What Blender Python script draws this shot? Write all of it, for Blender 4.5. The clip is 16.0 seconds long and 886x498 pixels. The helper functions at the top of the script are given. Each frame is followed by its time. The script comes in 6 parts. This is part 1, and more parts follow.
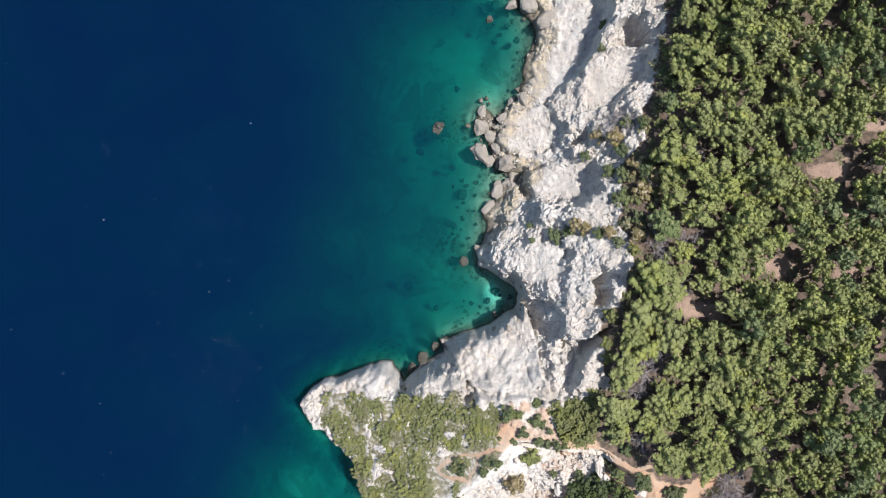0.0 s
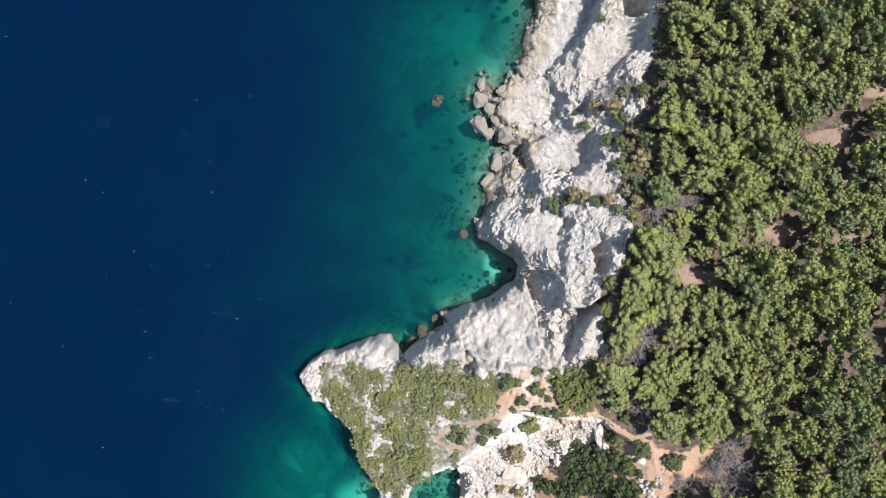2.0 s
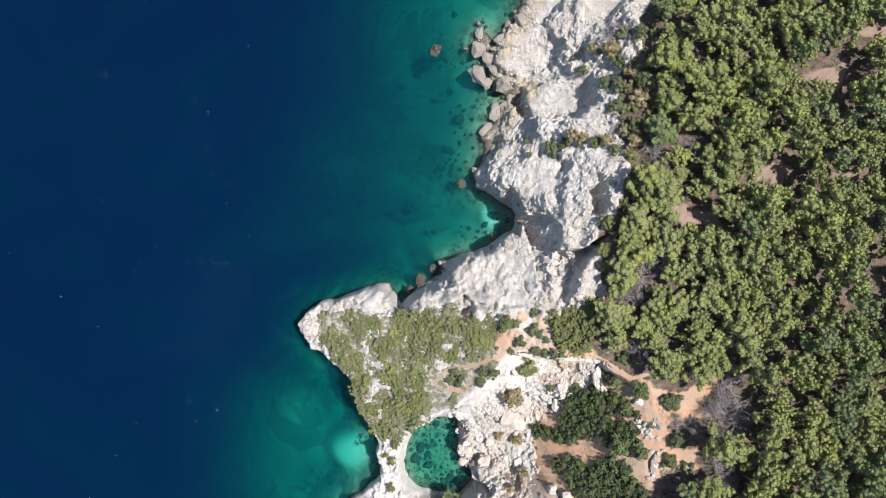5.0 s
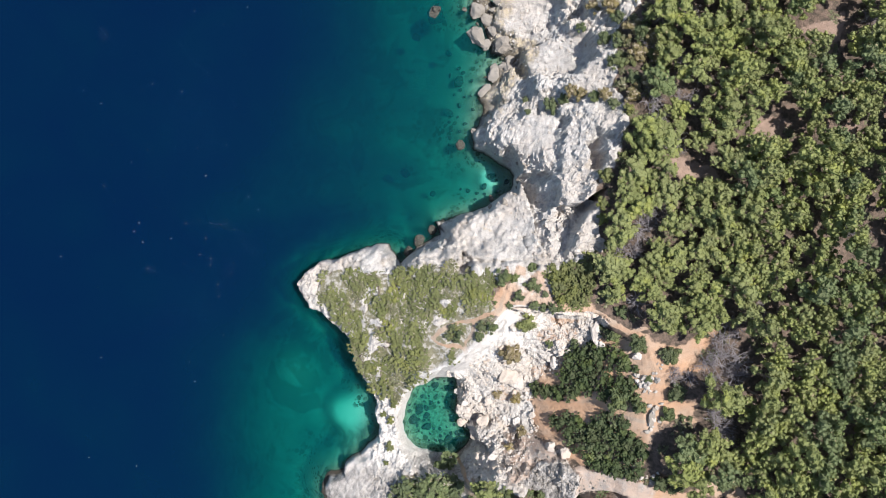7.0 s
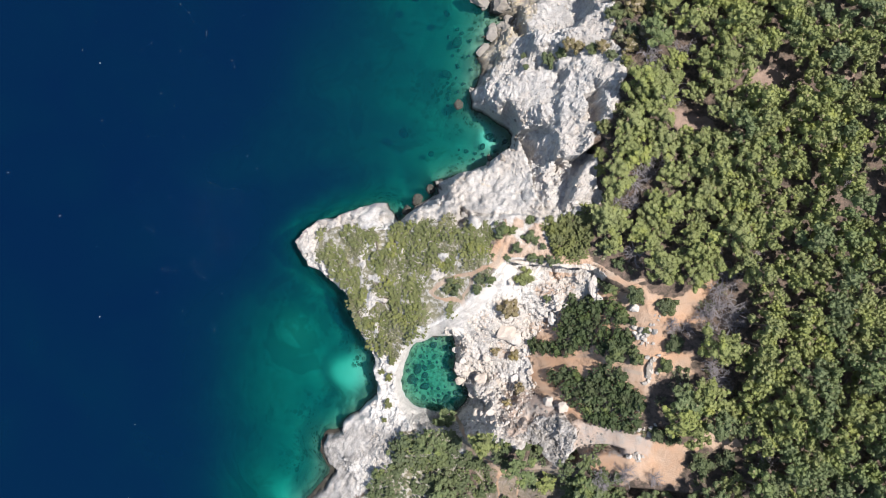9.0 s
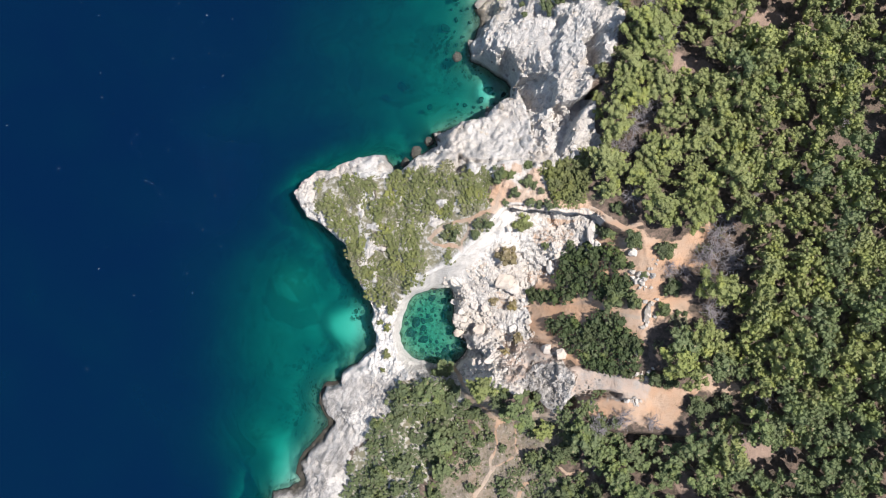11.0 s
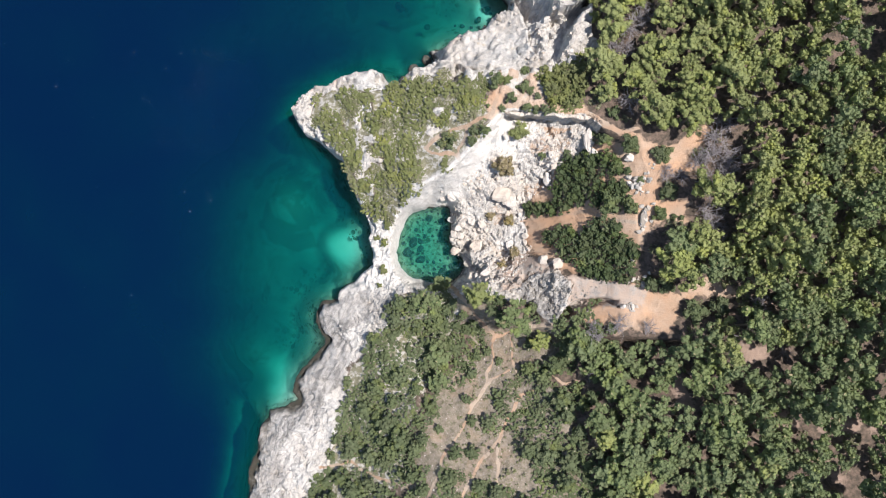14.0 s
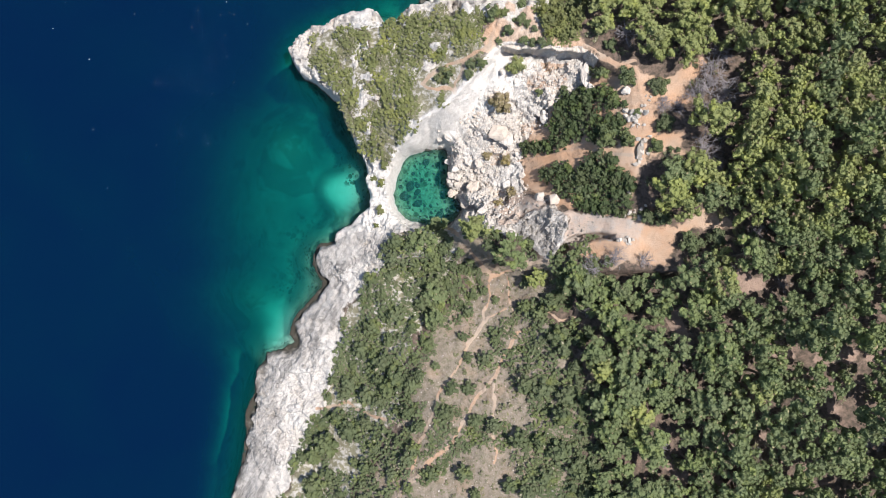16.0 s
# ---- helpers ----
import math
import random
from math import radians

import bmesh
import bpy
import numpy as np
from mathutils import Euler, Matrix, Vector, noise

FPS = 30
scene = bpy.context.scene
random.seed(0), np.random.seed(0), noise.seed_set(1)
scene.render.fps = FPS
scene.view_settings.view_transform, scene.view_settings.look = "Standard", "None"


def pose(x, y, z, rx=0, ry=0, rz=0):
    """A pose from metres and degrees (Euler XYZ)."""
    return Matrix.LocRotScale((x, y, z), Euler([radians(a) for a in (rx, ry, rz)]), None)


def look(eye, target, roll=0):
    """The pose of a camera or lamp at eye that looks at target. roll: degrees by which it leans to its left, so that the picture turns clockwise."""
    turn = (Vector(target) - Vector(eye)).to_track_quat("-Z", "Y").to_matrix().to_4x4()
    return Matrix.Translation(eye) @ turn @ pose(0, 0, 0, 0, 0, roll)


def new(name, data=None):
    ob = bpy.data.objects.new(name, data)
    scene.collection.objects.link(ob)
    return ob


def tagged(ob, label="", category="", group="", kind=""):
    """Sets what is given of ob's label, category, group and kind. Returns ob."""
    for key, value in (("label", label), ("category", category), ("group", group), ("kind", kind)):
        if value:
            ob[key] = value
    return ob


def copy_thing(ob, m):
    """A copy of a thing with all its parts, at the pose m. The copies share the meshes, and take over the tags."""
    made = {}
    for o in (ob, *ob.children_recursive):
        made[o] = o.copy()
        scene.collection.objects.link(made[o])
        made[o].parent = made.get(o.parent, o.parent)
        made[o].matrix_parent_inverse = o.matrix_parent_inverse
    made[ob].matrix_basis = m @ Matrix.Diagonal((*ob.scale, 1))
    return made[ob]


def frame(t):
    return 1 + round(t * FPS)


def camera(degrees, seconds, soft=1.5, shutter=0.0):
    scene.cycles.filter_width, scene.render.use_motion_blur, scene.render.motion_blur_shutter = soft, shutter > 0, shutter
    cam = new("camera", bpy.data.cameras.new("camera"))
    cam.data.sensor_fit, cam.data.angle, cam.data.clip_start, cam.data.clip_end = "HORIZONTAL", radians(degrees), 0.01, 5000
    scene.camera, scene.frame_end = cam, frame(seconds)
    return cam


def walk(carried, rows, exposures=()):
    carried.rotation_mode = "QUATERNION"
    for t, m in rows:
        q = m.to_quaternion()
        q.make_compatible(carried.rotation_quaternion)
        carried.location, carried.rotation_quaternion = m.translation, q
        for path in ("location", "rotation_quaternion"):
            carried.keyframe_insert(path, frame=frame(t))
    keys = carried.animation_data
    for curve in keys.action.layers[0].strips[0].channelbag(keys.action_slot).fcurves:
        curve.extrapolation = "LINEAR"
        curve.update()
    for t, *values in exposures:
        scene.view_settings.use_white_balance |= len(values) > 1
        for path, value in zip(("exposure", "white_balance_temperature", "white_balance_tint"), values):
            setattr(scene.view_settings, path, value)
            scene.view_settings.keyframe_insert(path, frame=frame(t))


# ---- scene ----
cam = camera(73.0, 16.0, soft=0.4)
METRES, EYE, TILT, LEAN, TURN = 70.0, 124.0, -90.0, 0.0, 0.0
EXPOSURE = 0.65
ROWS = [
    (0.0, 0.0, 0.0, 0.0, 0.0, 0.0, -0.0),
    (0.5, 0.0005, -0.0001, -0.0177, 0.01, -0.03, 0.02),
    (1.0, 0.001, 0.0, -0.0372, -0.0, -0.04, 0.03),
    (1.5, 0.0013, -0.0, -0.0582, -0.01, -0.02, 0.02),
    (2.0, 0.0015, -0.0002, -0.0807, -0.01, 0.0, 0.01),
    (2.5, 0.0019, 0.0002, -0.1035, -0.04, -0.0, 0.0),
    (3.0, 0.0033, -0.0002, -0.1263, -0.01, -0.03, 0.02),
    (3.5, 0.0043, -0.0004, -0.1502, 0.01, -0.04, 0.03),
    (4.0, 0.0057, -0.0005, -0.1744, 0.02, -0.09, 0.06),
    (6.5, 0.0118, -0.0027, -0.3129, 0.07, -0.07, 0.03),
    (7.0, 0.0135, -0.0034, -0.3424, 0.1, -0.07, 0.0),
    (7.5, 0.015, -0.0042, -0.3709, 0.12, -0.11, 0.01),
    (8.0, 0.0167, -0.0045, -0.4015, 0.12, -0.09, 0.0),
    (8.5, 0.0191, -0.0056, -0.4317, 0.16, -0.09, -0.0),
    (9.0, 0.0199, -0.006, -0.4626, 0.14, -0.09, -0.03),
    (11.5, 0.027, -0.0079, -0.635, 0.2, -0.32, -0.06),
    (12.0, 0.0278, -0.008, -0.6738, 0.18, -0.33, -0.09),
    (12.5, 0.0302, -0.0087, -0.7123, 0.21, -0.38, -0.11),
    (13.0, 0.0325, -0.0091, -0.752, 0.23, -0.41, -0.14),
    (13.5, 0.0348, -0.0097, -0.7905, 0.26, -0.5, -0.14),
    (14.0, 0.0365, -0.0098, -0.8317, 0.24, -0.51, -0.16),
    (14.5, 0.0385, -0.01, -0.8736, 0.23, -0.52, -0.18),
    (15.0, 0.0401, -0.0099, -0.9154, 0.2, -0.54, -0.21),
    (15.5, 0.0426, -0.0102, -0.9576, 0.2, -0.54, -0.24),
    (16.0, 0.0462, -0.0111, -0.9987, 0.24, -0.61, -0.24),
]
walk(cam, [(t, pose(0, 0, EYE, TILT, LEAN, TURN) @ pose(METRES * x, METRES * y, METRES * z, 90 + pitch, roll, yaw)) for t, x, y, z, yaw, pitch, roll in ROWS],
     exposures=((0.0, EXPOSURE), (16.0, EXPOSURE)))

# ---------- world, sun ----------
SUN_EL, SUN_AZ = radians(64.0), radians(4.0)      # azimuth counted from +X towards +Y
wd = bpy.data.worlds.new("sky")
scene.world = wd
wd.use_nodes = True
wn = wd.node_tree
sky = wn.nodes.new("ShaderNodeTexSky")
sky.sky_type = "NISHITA"
sky.sun_disc = False
sky.sun_elevation, sky.sun_rotation = SUN_EL, radians(90.0) - SUN_AZ
wn.nodes["Background"].inputs["Strength"].default_value = 0.10
wn.links.new(sky.outputs[0], wn.nodes["Background"].inputs["Color"])
sun_data = bpy.data.lights.new("sun", "SUN")
sun_data.energy, sun_data.angle, sun_data.color = 5.0, radians(0.53), (1.0, 0.955, 0.925)
sun = new("sun", sun_data)
to_sun = Vector((math.cos(SUN_EL) * math.cos(SUN_AZ), math.cos(SUN_EL) * math.sin(SUN_AZ), math.sin(SUN_EL)))
sun.matrix_world = look(to_sun * 300, (0, 0, 0))


# ---------- node helpers ----------
class Nodes:
    """Short notation for a material's node tree."""

    def __init__(self, name):
        self.mat = bpy.data.materials.new(name)
        self.mat.use_nodes = True
        self.tree = self.mat.node_tree
        self.tree.nodes.clear()
        self.out = self.tree.nodes.new("ShaderNodeOutputMaterial")

    def put(self, socket, value):
        if isinstance(value, bpy.types.NodeSocket):
            self.tree.links.new(value, socket)
        elif isinstance(value, (tuple, list)) and len(value) == 3 and socket.type == "RGBA":
            socket.default_value = (*value, 1.0)
        else:
            socket.default_value = value

    def node(self, kind, **inputs):
        n = self.tree.nodes.new(kind)
        for key, value in inputs.items():
            self.put(n.inputs[key.replace("_", " ")], value)
        return n

    def noise(self, scale, detail=4.0, rough=0.55, at=None, distort=0.0):
        n = self.node("ShaderNodeTexNoise", Scale=scale, Detail=detail, Roughness=rough, Distortion=distort)
        if at is not None:
            self.put(n.inputs["Vector"], at)
        return n.outputs["Fac"]

    def voronoi(self, scale, feature="F1", out="Distance", at=None, rand=1.0):
        n = self.tree.nodes.new("ShaderNodeTexVoronoi")
        n.feature = feature
        n.inputs["Scale"].default_value = scale
        n.inputs["Randomness"].default_value = rand
        if at is not None:
            self.put(n.inputs["Vector"], at)
        return n.outputs[out]

    def math(self, op, a, b=0.0, clamp=False):
        n = self.tree.nodes.new("ShaderNodeMath")
        n.operation, n.use_clamp = op, clamp
        self.put(n.inputs[0], a)
        self.put(n.inputs[1], b)
        return n.outputs[0]

    def span(self, value, lo, hi, a=0.0, b=1.0):
        n = self.tree.nodes.new("ShaderNodeMapRange")
        n.interpolation_type = "SMOOTHSTEP"
        for i, v in enumerate((value, lo, hi, a, b)):
            self.put(n.inputs[i], v)
        return n.outputs[0]

    def mix(self, fac, a, b, kind="MIX"):
        n = self.tree.nodes.new("ShaderNodeMix")
        n.data_type, n.blend_type = "RGBA", kind
        self.put(n.inputs[0], fac)
        self.put(n.inputs[6], a)
        self.put(n.inputs[7], b)
        return n.outputs[2]

    def attr(self, name):
        n = self.tree.nodes.new("ShaderNodeAttribute")
        n.attribute_name = name
        return n.outputs["Fac"]

    def place(self):
        return self.tree.nodes.new("ShaderNodeNewGeometry").outputs["Position"]

    def bump(self, height, strength, dist, normal=None):
        n = self.node("ShaderNodeBump", Height=height, Strength=strength, Distance=dist)
        if normal is not None:
            self.put(n.inputs["Normal"], normal)
        return n.outputs[0]

    def skin(self, color, rough=0.9, normal=None, spec=0.3):
        n = self.node("ShaderNodeBsdfPrincipled", Base_Color=color, Roughness=rough)
        n.inputs["Specular IOR Level"].default_value = spec
        if normal is not None:
            self.put(n.inputs["Normal"], normal)
        return n.outputs[0]

    def done(self, shader):
        self.put(self.out.inputs["Surface"], shader)
        return self.mat


def limestone(n, at, warm=0.0):
    """Colour and relief height of pale weathered limestone, with the shade of crevices put into the colour."""
    big, mid, fine = n.noise(0.12, 5, 0.6, at), n.noise(0.7, 6, 0.65, at, 0.15), n.noise(4.0, 5, 0.7, at)
    col = n.mix(n.span(big, 0.35, 0.68), ROCK_PALE, ROCK_WARM)
    col = n.mix(n.span(mid, 0.42, 0.72, 0.0, 0.75), col, ROCK_GREY)
    col = n.mix(n.span(n.noise(0.33, 6, 0.7, at), 0.60, 0.74, 0.0, 0.55), col, ROCK_OCHRE)
    col = n.mix(n.span(fine, 0.52, 0.74, 0.0, 0.55), col, ROCK_DARK)
    col = n.mix(n.span(n.noise(1.7, 5, 0.75, at, 0.4), 0.56, 0.70, 0.0, 0.45), col, ROCK_GREY)
    col = n.mix(n.span(n.noise(0.95, 6, 0.72, at, 0.3), 0.50, 0.62, 0.0, 0.42), col, (0.29, 0.275, 0.26))
    col = n.mix(n.span(n.noise(2.9, 4, 0.7, at), 0.60, 0.68, 0.0, 0.6), col, (0.15, 0.14, 0.13))
    crack = n.voronoi(0.55, "DISTANCE_TO_EDGE", at=n.mix(0.12, at, n.tree.nodes.new("ShaderNodeTexNoise").outputs["Color"], "ADD"))
    crack_fine = n.voronoi(1.9, "DISTANCE_TO_EDGE", at=at)
    # crevice shade put into the colour along the cell edges
    col = n.mix(n.span(crack, 0.0, 0.03, 0.10, 0.0), col, ROCK_DARK)
    height = n.math("ADD", n.math("MULTIPLY", mid, 0.42), n.math("MULTIPLY", fine, 0.30))
    grain = n.noise(11.0, 4, 0.7, at)
    facet = n.math("ADD", n.span(n.noise(1.5, 3, 0.6, at, 0.6), 0.44, 0.55, 0.0, 0.07), n.span(n.noise(3.1, 3, 0.6, at, 0.4), 0.45, 0.55, 0.0, 0.035))
    height = n.math("ADD", height, facet)
    # thin winding dark lines: shade of creases put into the colour
    col = n.mix(n.span(n.math("ABSOLUTE", n.math("SUBTRACT", n.noise(0.9, 5, 0.6, at, 0.9), 0.5)), 0.0, 0.011, 0.4, 0.0), col, ROCK_DARK)
    height = n.math("ADD", height, n.math("ADD", n.span(crack_fine, 0.0, 0.16, 0.0, 0.02), n.math("MULTIPLY", grain, 0.10)))
    return col, height


ROCK_PALE, ROCK_WARM, ROCK_GREY = (0.555, 0.528, 0.495), (0.515, 0.46, 0.403), (0.39, 0.366, 0.338)
ROCK_OCHRE, ROCK_DARK = (0.43, 0.33, 0.20), (0.17, 0.16, 0.15)


def ground_material():
    n = Nodes("ground")
    at = n.place()
    z = n.node("ShaderNodeSeparateXYZ", Vector=at).outputs["Z"]
    rock_col, rock_h = limestone(n, at)
    fine, mid, big = n.noise(6.0, 4, 0.7, at), n.noise(1.1, 5, 0.65, at), n.noise(0.16, 4, 0.6, at)
    litter = n.mix(n.span(mid, 0.35, 0.65), (0.07, 0.056, 0.044), (0.17, 0.122, 0.095))
    litter = n.mix(n.span(fine, 0.45, 0.75, 0.0, 0.6), litter, (0.07, 0.06, 0.045))
    pink = n.mix(n.span(mid, 0.3, 0.7), (0.30, 0.215, 0.165), (0.225, 0.162, 0.13))
    pink = n.mix(n.span(n.voronoi(2.2, at=at), 0.0, 0.16, 0.55, 0.0), pink, (0.38, 0.34, 0.31))
    dry = n.mix(n.span(mid, 0.35, 0.68), (0.235, 0.192, 0.152), (0.15, 0.13, 0.09))
    dry = n.mix(n.span(fine, 0.5, 0.70, 0.0, 0.7), dry, (0.33, 0.295, 0.255))
    dry = n.mix(n.span(n.noise(2.6, 4, 0.7, at), 0.55, 0.68, 0.0, 0.7), dry, (0.11, 0.10, 0.06))
    dry = n.mix(n.span(n.noise(0.2, 4, 0.6, at), 0.5, 0.65, 0.0, 0.35), dry, (0.28, 0.19, 0.13))
    dry = n.mix(n.span(n.voronoi(1.3, at=at), 0.0, 0.13, 0.6, 0.0), dry, (0.42, 0.39, 0.36))
    orange = n.mix(n.span(big, 0.35, 0.65), (0.43, 0.265, 0.165), (0.41, 0.30, 0.22))
    orange = n.mix(n.span(mid, 0.5, 0.75, 0.0, 0.6), orange, (0.31, 0.20, 0.125))
    orange = n.mix(n.span(fine, 0.62, 0.8, 0.0, 0.5), orange, (0.48, 0.42, 0.36))
    heath = n.mix(n.span(mid, 0.45, 0.60), (0.19, 0.175, 0.115), (0.42, 0.39, 0.35))
    heath = n.mix(n.span(fine, 0.5, 0.75, 0.0, 0.6), heath, (0.13, 0.135, 0.06))
    jag = n.math("ADD", n.math("MULTIPLY", n.math("SUBTRACT", mid, 0.5), 0.8), n.math("MULTIPLY", n.math("SUBTRACT", n.noise(0.32, 5, 0.65, at), 0.5), 1.1))

    def zone(name):
        return n.span(n.math("ADD", n.attr(name), jag), 0.35, 0.65)

    col = n.mix(zone("open"), litter, dry)
    col = n.mix(zone("heath"), col, heath)
    col = n.mix(zone("clear"), col, pink)
    col = n.mix(zone("rock"), col, rock_col)
    lay = n.node("ShaderNodeMapping", Vector=at, Rotation=(0.0, 0.0, radians(-63.0))).outputs[0]
    lay = n.node("ShaderNodeMapping", Vector=lay, Scale=(0.22, 0.8, 0.8)).outputs[0]
    streak = n.noise(1.0, 6, 0.68, lay, 0.7)
    shelf = n.mix(n.span(streak, 0.40, 0.60), (0.15, 0.143, 0.134), (0.36, 0.34, 0.318))
    shelf = n.mix(n.span(n.noise(2.2, 5, 0.75, at, 0.5), 0.56, 0.68, 0.0, 0.6), shelf, (0.09, 0.085, 0.078))
    col = n.mix(n.math("MULTIPLY", zone("grey"), n.span(n.noise(0.22, 4, 0.6, at), 0.35, 0.62, 0.9, 0.5)), col, shelf)
    col = n.mix(zone("soil"), col, orange)
    col = n.mix(zone("path"), col, n.mix(n.span(big, 0.4, 0.6), (0.37, 0.245, 0.165), (0.36, 0.285, 0.22)))
    stain = n.span(n.math("ADD", n.attr("stain"), n.math("MULTIPLY", n.math("SUBTRACT", n.noise(0.28, 4, 0.6, at), 0.5), 1.6)), 0.45, 0.85, 0.0, 0.75)
    col = n.mix(stain, col, n.mix(n.span(mid, 0.4, 0.6), (0.45, 0.37, 0.24), (0.28, 0.25, 0.21)))
    white = n.mix(n.span(mid, 0.35, 0.7), (0.71, 0.675, 0.63), (0.57, 0.53, 0.485))
    white = n.mix(n.span(fine, 0.55, 0.75, 0.0, 0.5), white, (0.36, 0.34, 0.32))
    col = n.mix(n.math("MULTIPLY", n.attr("pale"), n.span(big, 0.25, 0.7, 1.0, 0.7)), col, white)
    col = n.mix(zone("gravel"), col, n.mix(n.span(n.noise(0.45, 5, 0.7, at), 0.4, 0.62), (0.40, 0.31, 0.25), n.mix(n.span(fine, 0.45, 0.65), (0.36, 0.32, 0.285), (0.25, 0.225, 0.20))))
    # dark weed and stain just above the waterline
    edge = n.math("ADD", z, n.math("MULTIPLY", n.math("SUBTRACT", n.noise(0.5, 4, 0.6, at), 0.5), 1.6))
    col = n.mix(n.math("MULTIPLY", n.span(edge, 0.6, 2.1, 0.75, 0.0), n.attr("tide")), col, (0.085, 0.073, 0.055))
    col = n.mix(n.math("MULTIPLY", n.span(edge, 0.2, 0.7, 0.92, 0.0), n.attr("tide")), col, (0.045, 0.04, 0.03))
    # sea floor: pale sand with dark weedy rock
    stones = n.math("MAXIMUM", n.span(n.voronoi(0.62, at=at), 0.30, 0.42, 1.0, 0.0), n.span(n.voronoi(1.25, at=at), 0.22, 0.36, 1.0, 0.0))
    reef = n.math("MULTIPLY", stones, n.span(n.noise(0.30, 4, 0.6, at), 0.40, 0.56))
    patch = n.span(n.noise(0.065, 4, 0.6, at), 0.40, 0.62)
    weed = n.math("MULTIPLY", reef, n.span(n.math("ADD", n.attr("reef"), n.math("MULTIPLY", n.math("SUBTRACT", patch, 0.5), 0.9)), 0.25, 0.8))
    bed = n.mix(patch, (0.40, 0.39, 0.32), (0.25, 0.255, 0.21))
    bed = n.mix(n.math("MULTIPLY", n.attr("reef"), 0.7), bed, (0.17, 0.175, 0.105))
    bed = n.mix(n.span(n.noise(0.11, 5, 0.6, at, 0.6), 0.50, 0.60, 0.0, 0.6), bed, (0.12, 0.125, 0.09))
    bed = n.mix(n.attr("sand"), bed, (0.62, 0.60, 0.50))
    mottle = n.mix(n.span(n.noise(0.9, 5, 0.65, at, 0.6), 0.42, 0.58), (0.30, 0.32, 0.21), (0.12, 0.14, 0.085))
    bed = n.mix(n.math("MULTIPLY", n.attr("pool"), 0.6), bed, mottle)
    bed = n.mix(n.math("MULTIPLY", weed, 0.92), bed, (0.07, 0.075, 0.045))
    col = n.mix(n.span(z, -0.35, -0.05, 1.0, 0.0), col, bed)
    soft_h = n.math("ADD", n.math("MULTIPLY", mid, 0.35), n.math("MULTIPLY", fine, 0.2))
    h = n.node("ShaderNodeMix", Factor=n.attr("rock"), A=soft_h, B=rock_h).outputs[0]
    return n.done(n.skin(col, 0.93, n.bump(h, 0.95, 0.8), 0.2))


def rock_material(name, grey=0.0):
    n = Nodes(name)
    col, h = limestone(n, n.place())
    rnd = n.tree.nodes.new("ShaderNodeObjectInfo").outputs["Random"]
    isle = n.tree.nodes.new("ShaderNodeNewGeometry").outputs["Random Per Island"]
    own = n.math("FRACT", n.math("ADD", rnd, isle))
    col = n.mix(n.math("ADD", 0.08, n.math("MULTIPLY", own, 0.6)), col, (0.43, 0.375, 0.32))
    col = n.mix(n.span(n.math("FRACT", n.math("MULTIPLY", own, 5.7)), 0.7, 1.0, 0.0, 0.5), col, (0.45, 0.36, 0.28))
    col = n.mix(grey, col, (0.185, 0.168, 0.143))
    z = n.node("ShaderNodeSeparateXYZ", Vector=n.place()).outputs["Z"]
    edge = n.math("ADD", z, n.math("MULTIPLY", n.math("SUBTRACT", n.noise(0.7), 0.5), 1.2))
    col = n.mix(n.span(edge, 0.05, 0.5, 0.9, 0.0), col, (0.05, 0.043, 0.03))
    return n.done(n.skin(col, 0.92, n.bump(h, 0.8, 0.4), 0.2))


def weedy_material():
    n = Nodes("weedy_rock")
    at = n.place()
    col = n.mix(n.span(n.noise(2.2, 5, 0.7, at), 0.38, 0.66), (0.035, 0.034, 0.028), (0.088, 0.084, 0.068))
    return n.done(n.skin(col, 0.8, n.bump(n.noise(5.0, 5, 0.7, at), 0.7, 0.2), 0.3))


def water_material():
    n = Nodes("water")
    at = n.place()
    depth = n.attr("depth")
    depth = n.math("MAXIMUM", n.math("ADD", depth, n.math("MULTIPLY", n.math("SUBTRACT", n.noise(0.055, 4, 0.55, at, 0.8), 0.5), n.math("MULTIPLY", depth, 0.45))), 0.0)

    def fade(k):
        return n.math("POWER", 2.718, n.math("MULTIPLY", depth, -k))

    tint = n.node("ShaderNodeCombineColor", Red=fade(0.42), Green=fade(0.042), Blue=fade(0.062)).outputs[0]
    clear = n.node("ShaderNodeBsdfTransparent", Color=tint).outputs[0]
    ripple = n.math("ADD", n.noise(1.3, 3, 0.6, at), n.math("MULTIPLY", n.noise(0.25, 2, 0.5, at), 1.5))
    norm = n.bump(ripple, 0.25, 0.08)
    body = n.node("ShaderNodeBsdfDiffuse", Color=n.mix(n.math("SUBTRACT", 1.0, fade(0.135)), (0.0, 0.088, 0.079), (0.0, 0.0050, 0.0270))).outputs[0]
    sea = n.node("ShaderNodeMixShader", Fac=n.math("SUBTRACT", 1.0, fade(0.115)))
    n.put(sea.inputs[1], clear)
    n.put(sea.inputs[2], body)
    gloss = n.node("ShaderNodeBsdfGlossy", Color=(0.5, 0.78, 1.0), Roughness=0.12, Normal=norm).outputs[0]
    top = n.node("ShaderNodeMixShader", Fac=n.node("ShaderNodeFresnel", IOR=1.33, Normal=norm).outputs[0])
    n.put(top.inputs[1], sea.outputs[0])
    n.put(top.inputs[2], gloss)
    return n.done(top.outputs[0])


